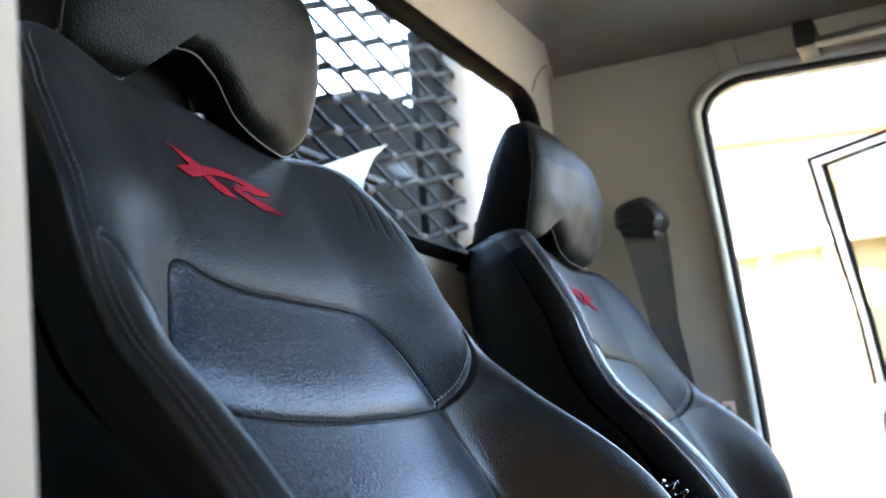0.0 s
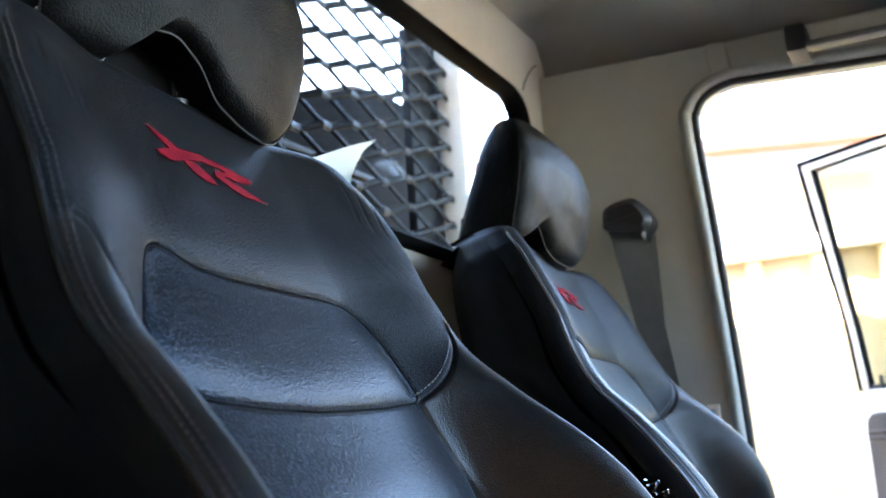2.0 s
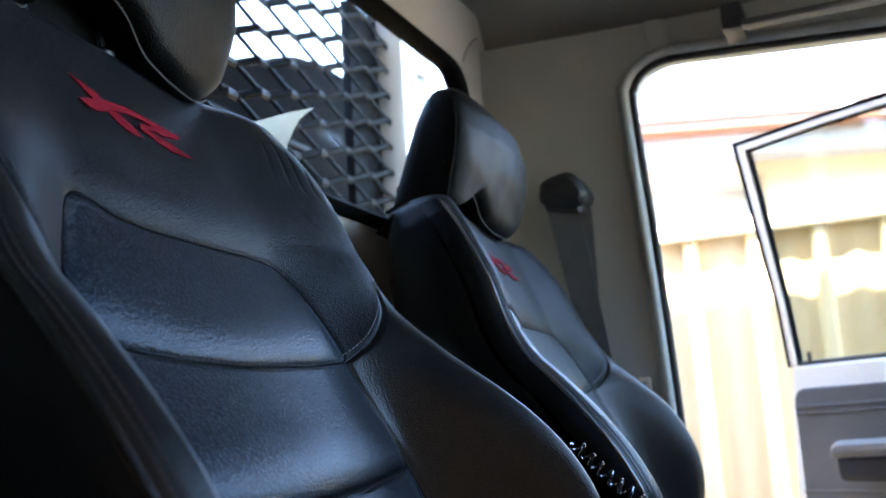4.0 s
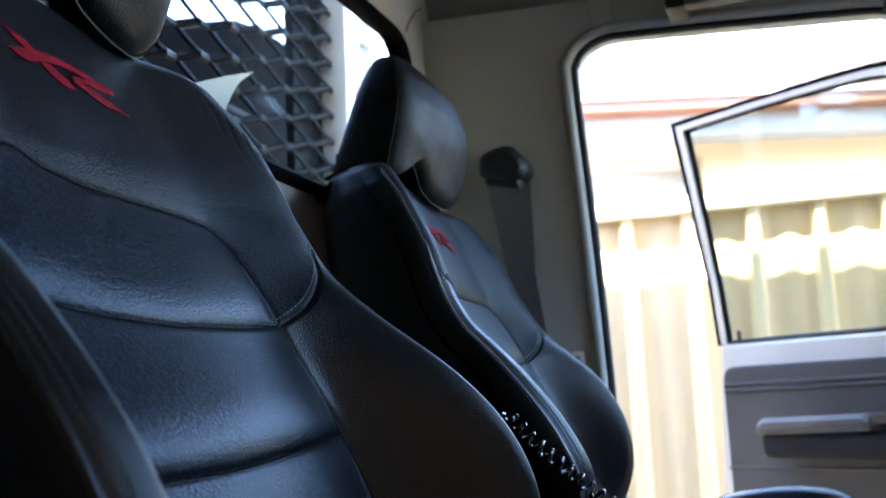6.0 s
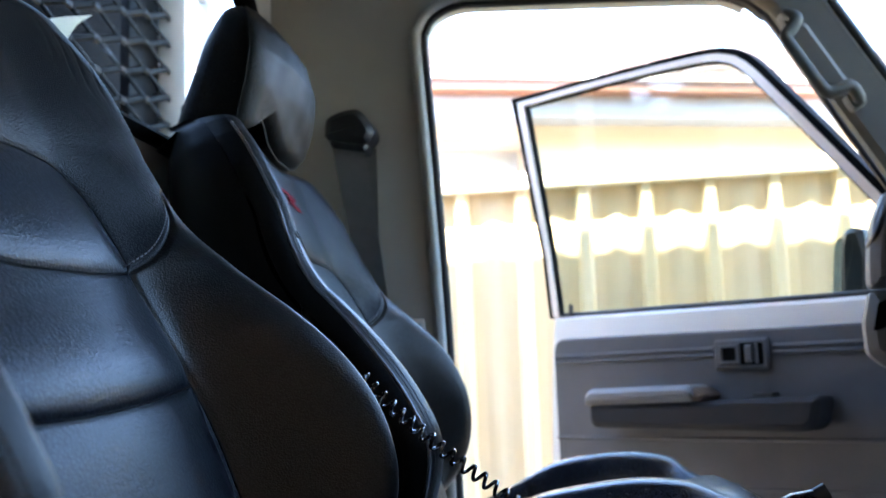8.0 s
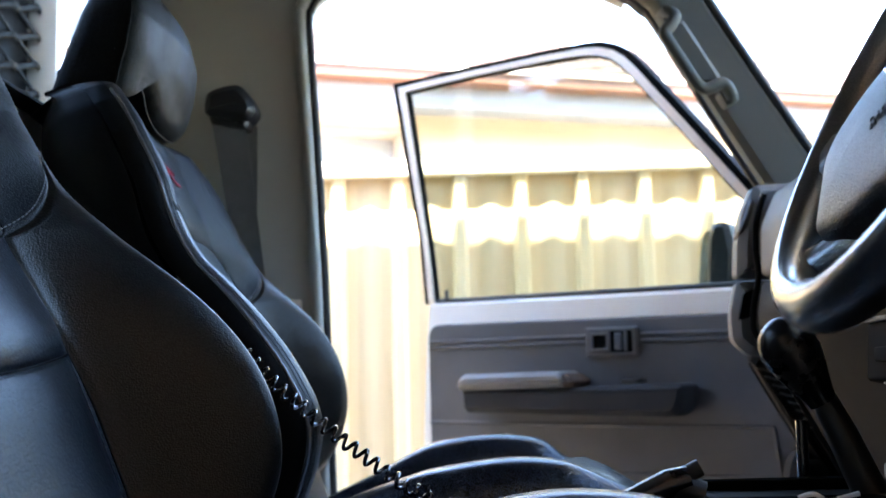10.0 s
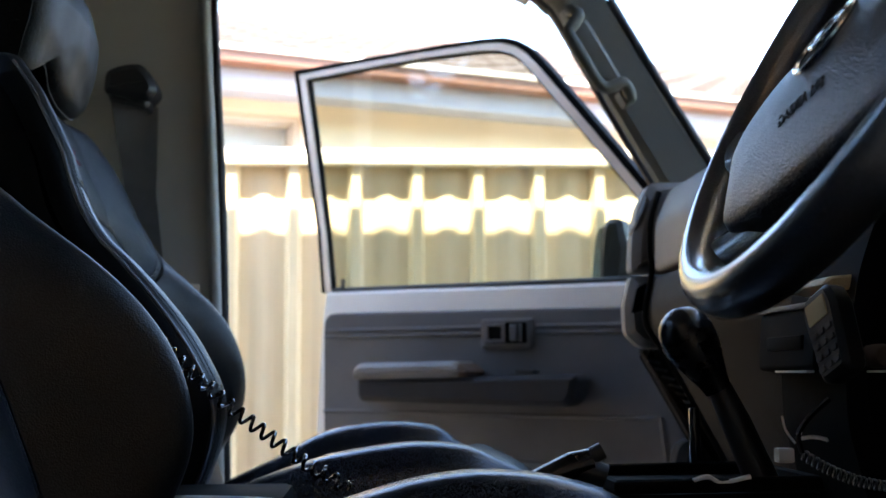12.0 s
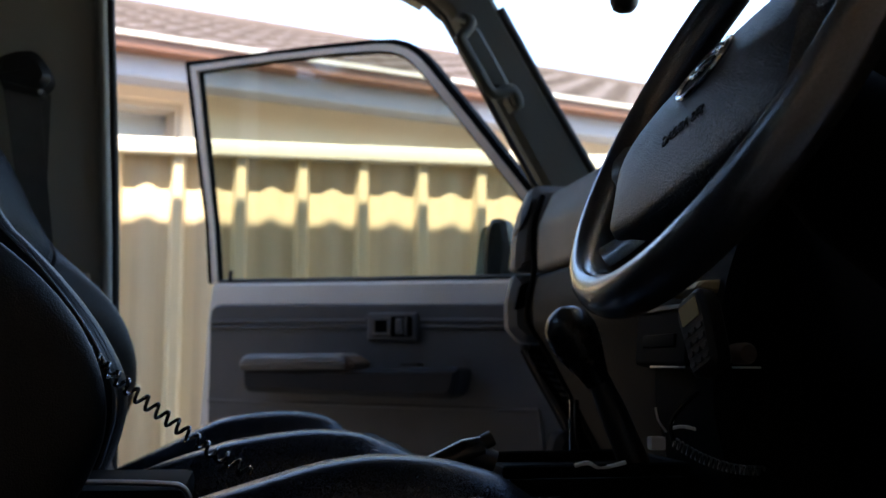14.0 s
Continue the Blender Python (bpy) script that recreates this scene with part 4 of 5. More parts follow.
# window frame
outer = [(-0.006, 1.285), (-0.018, 1.405), (-0.054, 1.587), (-0.088, 1.762), (0.126, 1.757), (0.306, 1.751), (0.395, 1.746), (0.435, 1.741), (0.465, 1.730), (0.490, 1.712), (0.514, 1.686), (0.617, 1.560), (0.717, 1.434), (0.79, 1.34)]
inner = [(0.016, 1.287), (0.002, 1.405), (-0.026, 1.575), (-0.054, 1.738), (0.15, 1.736), (0.30, 1.730), (0.385, 1.724), (0.42, 1.718), (0.447, 1.707), (0.470, 1.689), (0.490, 1.668), (0.585, 1.552), (0.684, 1.428), (0.755, 1.335)]


def ribbon(bm, a, b, place, depth):
    ra = [[bm.verts.new(place(p[0], p[1], c)) for p in q] for q in (a, b) for c in (0, depth)]
    a0, a1, b0, b1 = ra
    for i in range(len(a) - 1):
        for p, q in ((a0, a1), (a1, b1), (b1, b0), (b0, a0)):
            bm.faces.new((p[i], p[i + 1], q[i + 1], q[i]))
    bm.faces.new((a0[0], a1[0], b1[0], b0[0]))
    bm.faces.new((a0[-1], a1[-1], b1[-1], b0[-1]))
    bmesh.ops.recalc_face_normals(bm, faces=bm.faces)
    return bm


def between(a, b, t):
    return [(p[0] + (q[0] - p[0]) * t, p[1] + (q[1] - p[1]) * t) for p, q in zip(a, b)]


part("window_frame", ribbon(B(), between(outer, inner, 0.36), between(outer, inner, 0.90), dplace(-0.024), 0.022), "frame_cream", door, "white window frame")
part("window_seal", ribbon(B(), between(outer, inner, -0.05), between(outer, inner, 0.39), dplace(-0.032), 0.030), "matt_black", door, "black outer rubber seal")
part("glass_run", ribbon(B(), between(outer, inner, 0.92), between(outer, inner, 1.03), dplace(-0.022), 0.014), "matt_black", door, "black glass channel")
glass_outline = [(p[0], p[1]) for p in between(outer, inner, 0.95)]
part("pane", prism(B(), glass_outline + [(0.755, 1.27), (0.025, 1.275)], dplace(-0.019), 0.004), "glass_tint", door, "tinted wind-down pane").visible_shadow = False
part("belt_strip", tube(B(), [dpt(0.015, 1.289, -0.012), dpt(0.76, 1.276, -0.012)], 0.005, 8), "rubber", door)
part("lock_button", tube(B(), [dpt(0.045, 1.286, -0.008), dpt(0.045, 1.310, -0.008)], [0.005, 0.0042], 10), "black_plastic", door, "black lock button")
part("door_latch", box(B(), -0.004, 0.004, -0.012, 0.012, -0.02, 0.02, 0.002, m=Matrix.Translation(dpt(-0.020, 1.06, -0.035)) @ Matrix.Rotation(-D_ANG, 4, "Z")), "chrome", door)
# outside mirror on the door
mir = thing("door_mirror", "black outside mirror on the open passenger door", "mirror", dpt(0.56, 1.30, -0.15))
part("housing", prism(B(), rounded([(0.555, 1.285), (0.606, 1.285), (0.614, 1.345), (0.602, 1.402), (0.572, 1.404), (0.562, 1.38)], 0.012), dplace(-0.18), 0.05, 0.010), "black_plastic", mir)
part("mirror_glass", prism(B(), rounded([(0.534, 1.287), (0.572, 1.287), (0.578, 1.35), (0.572, 1.388), (0.552, 1.392), (0.543, 1.37)], 0.01), dplace(-0.150), 0.003), "chrome", mir)
part("arm", tube(B(), [dpt(0.59, 1.30, -0.16), dpt(0.70, 1.26, -0.10)], 0.012, 8), "black_plastic", mir)


# ---- seat belt on the passenger's pillar ----
belt = thing("seat_belt", "dark grey seat belt hanging from its pillar anchor", "seat belt", (-0.33, 1.735, 1.2))
part("anchor_cover", prism(B(), rounded([(-0.387, 1.540), (-0.318, 1.527), (-0.306, 1.545), (-0.314, 1.566), (-0.333, 1.587), (-0.362, 1.583), (-0.384, 1.574)], [0.010, 0.010, 0.008, 0.012, 0.012, 0.012, 0.010]), side_plane(1.680), 0.060, 0.010), "black_plastic", belt, "black plastic anchor cover")
part("anchor_foot", prism(B(), rounded([(-0.378, 1.528), (-0.322, 1.517), (-0.318, 1.532), (-0.382, 1.545)], 0.006), side_plane(1.69), 0.045, 0.006), "black_plastic", belt)


def strap(bm, a, b, w, th=0.0016):
    rows = []
    for i in range(13):
        t = i / 12
        p = Vector(a).lerp(Vector(b), t)
        ww = w * (1 - 0.25 * math.sin(math.pi * t * 0.5))
        rows.append([p + Vector((k * ww / 2, 0.004 * math.sin(6 * t + k), 0)) for k in (-1, -0.5, 0, 0.5, 1)])
    grid(bm, rows)
    ret = bmesh.ops.extrude_face_region(bm, geom=bm.faces[:])
    bmesh.ops.translate(bm, verts=[v for v in ret["geom"] if isinstance(v, bmesh.types.BMVert)], vec=(0, th, 0))
    bmesh.ops.recalc_face_normals(bm, faces=bm.faces)
    return bm


part("webbing", strap(B(), (-0.352, 1.700, 1.53), (-0.270, 1.705, 0.98), 0.050), "webbing", belt, "woven dark webbing")
part("webbing", strap(B(), (-0.338, 1.728, 1.53), (-0.330, 1.732, 0.80), 0.048), "webbing", belt, "woven dark webbing")


# ---- steering wheel ----
W_C = Vector((0.318, 0.68, 1.320))
W_T = radians(29.2)
W_UP = Vector((math.sin(W_T), 0, math.cos(W_T)))
W_L = Vector((0, 1, 0))
W_N = Vector((-math.cos(W_T), 0, math.sin(W_T)))            # towards the driver


def on_wheel(l, u, n):
    return W_C + W_L * l + W_UP * u + W_N * n


wheel = thing("steering_wheel", "black leather steering wheel with a padded hub", "steering wheel", W_C)
bm = B()
R, r = 0.177, 0.0150
rows = []
for i in range(97):
    a = 2 * math.pi * i / 96
    row = []
    for j in range(17):
        b = 2 * math.pi * j / 16
        rr = R + r * 0.95 * math.cos(b)
        row.append(on_wheel(rr * math.sin(a), rr * math.cos(a), r * 1.15 * math.sin(b)))
    rows.append(row)
grid(bm, rows)
bmesh.ops.remove_doubles(bm, verts=bm.verts, dist=1e-5)
bmesh.ops.recalc_face_normals(bm, faces=bm.faces)
part("rim", bm, "wheel_skin", wheel, "grained black rim")


def pillow(bm, outline, levels, place):
    c = (sum(p[0] for p in outline) / len(outline), sum(p[1] for p in outline) / len(outline))
    rings = [[bm.verts.new(place(c[0] + (p[0] - c[0]) * t, c[1] + (p[1] - c[1]) * t, n)) for p in outline] for t, n in levels]
    for a, b in zip(rings, rings[1:]):
        for j in range(len(a)):
            bm.faces.new((a[j - 1], a[j], b[j], b[j - 1]))
    bm.faces.new(rings[0])
    bm.faces.new(rings[-1])
    bmesh.ops.recalc_face_normals(bm, faces=bm.faces)
    return bm


hub = rounded([(-0.104, 0.032), (-0.120, -0.02), (-0.114, -0.098), (-0.050, -0.108), (0.050, -0.108), (0.114, -0.098), (0.122, -0.02), (0.104, 0.032), (0.058, 0.058), (-0.058, 0.058)], [0.024, 0.024, 0.010, 0.024, 0.024, 0.010, 0.024, 0.024, 0.024, 0.024], 5)
HUB = -0.014


def dome(l, u):
    """Height of the padded cover: it falls away over its upper half and slopes gently below."""
    d = max(-0.045, min(0.045, u - HUB))
    rest = (u - HUB) - d
    return 0.0205 - 0.11 * d - 2.6 * d * d - (0.28 if rest < 0 else 0.0) * -rest - (0.50 if rest > 0 else 0.0) * rest - 0.25 * l * l


TURN = radians(15)                                          # the wheel stands a little turned


def on_hub(l, u, n):
    return on_wheel(l * math.cos(TURN) + u * math.sin(TURN), u * math.cos(TURN) - l * math.sin(TURN), n)


def on_cover(l, u, n):
    return on_hub(l, u, dome(l, u) + n)


part("airbag_cover", pillow(B(), hub, ((0.02, 0.0), (0.2, 0.0), (0.4, 0.0), (0.6, 0.0), (0.8, 0.0), (0.92, -0.0006), (0.975, -0.0022), (1.0, -0.007), (1.0, -0.02), (0.96, -0.035), (0.02, -0.06)), on_cover), "cover_skin", wheel, "grained black airbag cover")
part("cover_emblem_ring", tube(B(), [on_cover(0.030 * math.sin(a), HUB + 0.022 * math.cos(a), 0.0012) for a in np.linspace(0, 2 * math.pi, 33)[:-1]], 0.0022, 8, True), "chrome", wheel, "oval chrome ring")
part("cover_emblem_bar", tube(B(), [on_cover(0.019 * math.sin(a), HUB + 0.005 + 0.008 * math.cos(a), 0.0014) for a in np.linspace(0, 2 * math.pi, 25)[:-1]], 0.0016, 6, True), "chrome", wheel, "chrome oval")
for l0, u0, l1, u1, wd in ((-0.095, -0.012, -0.170, -0.004, 0.034), (0.095, -0.012, 0.170, -0.004, 0.034), (-0.070, -0.080, -0.138, -0.112, 0.022), (0.070, -0.080, 0.138, -0.112, 0.022)):
    part("spoke", tube(B(), spline([on_hub(l0, u0, -0.018), on_hub((l0 + l1) / 2, (u0 + u1) / 2, -0.014), on_hub(l1, u1, -0.003)], 4), wd * 0.8, 10, flat=0.6, up=W_N), "wheel_skin", wheel)
# moulded writing on the cover
tx = bpy.data.curves.new("cover_text", "FONT")
tx.body, tx.size, tx.extrude, tx.align_x = "SRS AIRBAG", 0.0105, 0.0003, "CENTER"
to = new("cover_text", tx)
bpy.context.view_layer.update()
me = bpy.data.meshes.new_from_object(to.evaluated_get(bpy.context.evaluated_depsgraph_get()))
bpy.data.objects.remove(to)
bm = B()
bm.from_mesh(me)
for v in bm.verts:
    v.co = on_cover(v.co.x, v.co.y - 0.067, 0.0003 + v.co.z)
part("cover_writing", bm, "rubber", wheel, "moulded writing", smooth=False)
part("column_shroud", tube(B(), [on_wheel(0, 0, -0.05), on_wheel(0, -0.01, -0.11), on_wheel(0, -0.02, -0.26)], [0.05, 0.062, 0.07], 20, flat=0.9), "matt_black", wheel, "black column shroud")


# ---- dashboard ----
dash = thing("dashboard", "grey moulded dashboard with vents and a passenger tray", "dashboard", (0.6, 1.0, 0.9))


def dash_prism(name, prof, y0, y1, mat, bevel=0.012, label=""):
    return part(name, prism(B(), prof, lambda a, b, c: Vector((a, y0 + c, b)), y1 - y0, bevel), mat, dash, label)


dash_prism("upper_panel", rounded([(0.426, 1.264), (0.428, 1.335), (0.452, 1.388), (0.52, 1.40), (0.80, 1.36), (0.80, 1.264)], 0.012), 1.0, 1.632, "dash")
dash_prism("lower_panel", rounded([(0.428, 1.260), (0.418, 1.215), (0.421, 1.18), (0.447, 1.14), (0.488, 1.064), (0.56, 0.93), (0.62, 0.80), (0.80, 0.80), (0.80, 1.260)], 0.010), 1.035, 1.634, "dash_shade", label="lower dash with shade in its colour")
dash_prism("top_cover", rounded([(0.46, 1.392), (0.53, 1.405), (0.90, 1.34), (0.90, 1.30), (0.46, 1.36)], 0.01), 0.32, 1.70, "dash_dark")
dash_prism("end_piece", rounded([(0.399, 1.266), (0.402, 1.315), (0.411, 1.362), (0.430, 1.402), (0.50, 1.404), (0.62, 1.39), (0.62, 1.266)], 0.010), 1.645, 1.70, "dash", label="grey dash end")
dash_prism("end_lower", rounded([(0.400, 1.262), (0.389, 1.218), (0.391, 1.176), (0.412, 1.156), (0.62, 1.150), (0.62, 1.262)], 0.008), 1.652, 1.70, "dash", label="grey dash end")
dash_prism("end_kick", rounded([(0.414, 1.154), (0.505, 0.99), (0.62, 0.80), (0.62, 1.148)], 0.006), 1.660, 1.70, "dash_shade", label="kick trim with shade in its colour")
dash_prism("kick_panel", rounded([(0.36, 0.55), (0.66, 0.55), (0.66, 1.02), (0.47, 1.02)], 0.02), 1.66, 1.72, "dash_shade")
part("seam", tube(B(), spline([(0.440, 1.638, 1.385), (0.427, 1.638, 1.345), (0.424, 1.638, 1.30), (0.426, 1.638, 1.267), (0.416, 1.64, 1.215), (0.418, 1.64, 1.185), (0.445, 1.64, 1.144), (0.486, 1.64, 1.068), (0.535, 1.64, 0.975)], 4), 0.0045, 8), "matt_black", dash)
for k in range(9):
    part("grille_rib", tube(B(), [(0.420 + 0.010 * k, 1.650, 1.138 - 0.012 * k), (0.438 + 0.010 * k, 1.650, 1.133 - 0.012 * k)], 0.0018, 5), "dash", dash)
# round vent at the end
vent = part("vent_ring", tube(B(), [(0.418 + 0.012 * math.cos(a), 1.672 + 0.026 * math.sin(a) * 0.9, 1.357 + 0.030 * math.cos(a)) for a in np.linspace(0, 2 * math.pi, 25)[:-1]], 0.005, 8, True), "black_plastic", dash, "round black vent")
for k in range(-2, 3):
    part("vent_slat", box(B(), -0.004, 0.004, -0.020, 0.020, -0.0015, 0.0015, m=pose(0.424 + 0.004 * k, 1.672, 1.357 + k * 0.010, 0, 20, 0)), "black_plastic", vent)
dash_prism("vent_back", rounded([(0.418, 1.325), (0.432, 1.39), (0.46, 1.39), (0.45, 1.325)], 0.006), 1.648, 1.698, "black_plastic")
# Proud black plate paints the dark inside of the slot
part("end_slot", prism(B(), rounded([(0.397, 1.206), (0.413, 1.210), (0.422, 1.252), (0.406, 1.244)], 0.003), lambda a, b, c: Vector((a, 1.648 + c, b)), 0.006), "matt_black", dash, "black plate for a dark slot")
# centre stack, radio and tray; their near-black paints in the cab's shade
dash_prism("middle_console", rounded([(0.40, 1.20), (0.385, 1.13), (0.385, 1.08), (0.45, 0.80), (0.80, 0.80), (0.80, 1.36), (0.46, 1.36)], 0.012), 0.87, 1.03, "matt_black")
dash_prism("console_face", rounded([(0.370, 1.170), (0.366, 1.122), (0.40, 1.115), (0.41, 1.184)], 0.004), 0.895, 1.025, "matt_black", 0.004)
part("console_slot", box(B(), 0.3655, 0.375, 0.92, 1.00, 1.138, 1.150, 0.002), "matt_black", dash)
# Grey strip paints the sheen along the console's top edge
part("console_edge", box(B(), 0.367, 0.392, 0.896, 1.024, 1.171, 1.1755, 0.0015), "dash", dash, "grey strip for the top edge sheen")
part("console_lip", box(B(), 0.3635, 0.37, 0.905, 0.975, 1.1195, 1.1213, 0.0006), "alloy", dash, "pale edge strip")
# Driver side of the grey dash in near-black, its shade painted in
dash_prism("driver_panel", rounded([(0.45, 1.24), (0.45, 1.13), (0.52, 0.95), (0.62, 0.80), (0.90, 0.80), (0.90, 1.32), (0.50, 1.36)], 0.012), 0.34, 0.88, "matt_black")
dash_prism("under_shelf", rounded([(0.374, 1.188), (0.400, 1.184), (0.426, 1.182), (0.426, 1.197), (0.400, 1.1965), (0.382, 1.195)], 0.003), 0.895, 0.985, "amber_lit_paper", 0.002, "paper on the shelf, amber light in its colour")
part("console_knob", tube(B(), [(0.4015, 0.848, 1.1317), (0.4015, 0.852, 1.1317), (0.4015, 0.872, 1.1317)], [0.0072, 0.0092, 0.0092], 14), "brown_worn", dash, "brown knob")
part("knob_lip", box(B(), 0.3925, 0.411, 0.845, 0.862, 1.1195, 1.1212, 0.0006), "alloy", dash, "pale edge strip")
# White curve and bar paint glints; the block between is a pale patch
part("glint_curve", tube(B(), spline([(0.359, 0.95, 1.084), (0.3615, 0.95, 1.073), (0.369, 0.95, 1.062)], 5), 0.0010, 6), "glint_white", dash, "white curve painted for a glint")
part("console_plate", box(B(), 0.354, 0.368, 0.948, 0.960, 1.046, 1.058, 0.002), "glint_white", dash, "small pale block")
part("glint_bar", tube(B(), spline([(0.367, 0.93, 1.067), (0.378, 0.93, 1.068), (0.395, 0.93, 1.064)], 5), 0.0016, 6), "glint_white", dash, "white bar painted for a glint")
# Tunnel in the same near-black, shade included
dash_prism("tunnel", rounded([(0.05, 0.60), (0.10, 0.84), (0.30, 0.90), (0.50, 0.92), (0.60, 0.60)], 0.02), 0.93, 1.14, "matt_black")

mic = thing("radio_handset", "black two-way radio handset with a small amber screen", "radio", (0.36, 0.85, 1.10))
mm = pose(0.376, 0.858, 1.150, -26, 5, 12) @ Matrix.Scale(0.86, 4)


def mic_place(a, b, c):
    return mm @ Vector((-c, a, b))


part("body", prism(B(), rounded([(-0.020, -0.045), (0.020, -0.045), (0.024, 0.02), (0.018, 0.038), (-0.018, 0.038), (-0.024, 0.02)], 0.01), mic_place, 0.024, 0.005), "black_plastic", mic)
part("display", prism(B(), rounded([(-0.014, 0.008), (0.014, 0.008), (0.014, 0.028), (-0.014, 0.028)], 0.002), lambda a, b, c: mic_place(a, b, 0.0235 + c), 0.0015), "screen", mic, "amber screen")
for i in range(4):
    for j in range(3):
        part("key", prism(B(), rounded([(-0.004, -0.0028), (0.004, -0.0028), (0.004, 0.0028), (-0.004, 0.0028)], 0.0018, 3), lambda a, b, c, i=i, j=j: mic_place(a - 0.011 + j * 0.011, b - 0.002 - i * 0.0105, 0.0235 + c), 0.002), "button", mic)
cord = thing("handset_cord", "black coiled cord of the radio handset", "cord", (0.40, 0.85, 1.0))


def coil(a, b, turns, rad, sag=0.0, n=14):
    a, b = Vector(a), Vector(b)
    d = (b - a).normalized()
    s = d.cross(Vector((0, 0, 1))).normalized()
    q = d.cross(s)
    pts = []
    for i in range(turns * n + 1):
        t = i / (turns * n)
        c = a.lerp(b, t) + Vector((0, 0, -sag * 4 * t * (1 - t)))
        ang = 2 * math.pi * i / n
        pts.append(c + s * (rad * math.cos(ang)) + q * (rad * math.sin(ang)))
    return pts


def coil_along(line, turns, rad, n=14):
    """A helix round a curved line."""
    at = np.array([tuple(p) for p in line])
    run = np.concatenate([[0], np.cumsum(np.linalg.norm(np.diff(at, axis=0), axis=1))])
    pts = []
    for i in range(turns * n + 1):
        t = run[-1] * i / (turns * n)
        c = Vector([np.interp(t, run, at[:, a]) for a in range(3)])
        ahead = Vector([np.interp(min(t + 0.004, run[-1]), run, at[:, a]) for a in range(3)]) - Vector([np.interp(max(t - 0.004, 0), run, at[:, a]) for a in range(3)])
        d = ahead.normalized()
        s = d.cross(Vector((0, 0, 1))).normalized()
        ang = 2 * math.pi * i / n
        pts.append(c + s * (rad * math.cos(ang)) + d.cross(s) * (rad * math.sin(ang)))
    return pts


part("coil", tube(B(), coil((0.336, 0.85, 1.061), (0.412, 0.85, 1.037), 20, 0.0036, 0.007), 0.0009, 5), "black_plastic", cord)
part("lead", tube(B(), spline([(0.362, 0.86, 1.10), (0.350, 0.860, 1.090), (0.336, 0.855, 1.075), (0.336, 0.85, 1.061)], 6), 0.0022, 6), "black_gloss", cord)

# ---- levers between the seats ----
gear = thing("gear_lever", "black gear lever with a rounded knob", "lever", (0.40, 1.0, 0.92))
part("stick", tube(B(), [(0.316, 1.0, 1.122), (0.336, 1.0, 1.078), (0.374, 1.0, 0.988), (0.392, 1.0, 0.93)], [0.010, 0.0135, 0.016, 0.018], 12), "black_plastic", gear)
KA, KB = Vector((0.283, 1.0, 1.1745)), Vector((0.322, 1.0, 1.105))
kt = [0.0, 0.015, 0.05, 0.11, 0.2, 0.32, 0.45, 0.6, 0.75, 0.9, 1.0]
kr = [0.0015, 0.007, 0.0135, 0.019, 0.0232, 0.0248, 0.0242, 0.0212, 0.0172, 0.0135, 0.012]
part("knob", tube(B(), [KA.lerp(KB, t) for t in kt], kr, 22, up=(0, 1, 0)), "knob_skin", gear, "polished black knob")
part("boot", tube(B(), [(0.388, 1.0, 0.975), (0.40, 1.0, 0.945), (0.41, 1.0, 0.915)], [0.024, 0.045, 0.065], 16), "rubber", gear)
transfer = thing("transfer_lever", "thin black transfer lever", "lever", (0.33, 1.18, 0.92))
part("stick", tube(B(), [(0.340, 1.14, 1.085), (0.340, 1.14, 1.02), (0.342, 1.14, 0.90)], [0.0055, 0.006, 0.007], 10), "black_gloss", transfer)
brake = thing("hand_brake", "black hand brake lever between the seats", "lever", (0.10, 0.97, 0.95))
part("grip", tube(B(), [(0.07, 0.95, 0.995), (0.14, 0.95, 1.025), (0.185, 0.95, 1.046), (0.200, 0.95, 1.050)], [0.011, 0.013, 0.014, 0.012], 12, flat=0.8), "knob_skin", brake)
part("release_button", tube(B(), [(0.196, 0.95, 1.051), (0.209, 0.95, 1.0575)], 0.0072, 10), "black_plastic", brake)
part("lever_end", tube(B(), [(0.187, 0.95, 1.045), (0.210, 0.95, 1.036)], 0.011, 10), "black_plastic", brake)
console = thing("console_tray", "black plastic tray in front of the gear lever", "tray", (0.33, 1.02, 0.92))
part("tray", box(B(), 0.22, 0.40, 0.965, 1.13, 0.955, 1.022, 0.01), "matt_black", console)
# White line paints the highlight along the tray's edge
part("edge_highlight", tube(B(), spline([(0.288, 0.966, 1.031), (0.300, 0.966, 1.034), (0.312, 0.966, 1.029), (0.336, 0.966, 1.034)], 5), 0.0022, 6), "glint_white", console, "white line painted for the edge highlight")
part("rim", tube(B(), [(0.225, 0.968, 1.026), (0.225, 1.125, 1.026), (0.395, 1.125, 1.028), (0.395, 0.968, 1.028)], 0.006, 8, True), "matt_black", console)
for i, (x, y) in enumerate(((0.235, 0.90), (0.252, 0.905))):
    part("switch", tube(B(), [(x, y, 0.985), (x, y, 1.012)], 0.006, 8), "black_gloss", console)

# coiled lead between the seats, hanging from the passenger's backrest
lead = thing("coiled_lead", "black coiled lead hanging between the seats", "cord", (-0.10, 1.02, 1.0))
part("coil", tube(B(), coil_along(spline([(-0.1785, 1.04, 1.1627), (-0.1723, 1.04, 1.156), (-0.1569, 1.04, 1.1393), (-0.1396, 1.04, 1.1232), (-0.1219, 1.04, 1.1083), (-0.1043, 1.04, 1.093), (-0.0879, 1.04, 1.0803), (-0.0681, 1.04, 1.0656), (-0.0486, 1.04, 1.0507), (-0.0359, 1.04, 1.0417), (-0.0175, 1.03, 1.0326), (0.0004, 1.03, 1.0199)], 40), 20, 0.0056), 0.0018, 8), "black_gloss", lead)
bx = thing("centre_box", "dark box between the seats with a pale edge", "box", (-0.20, 1.03, 0.9))
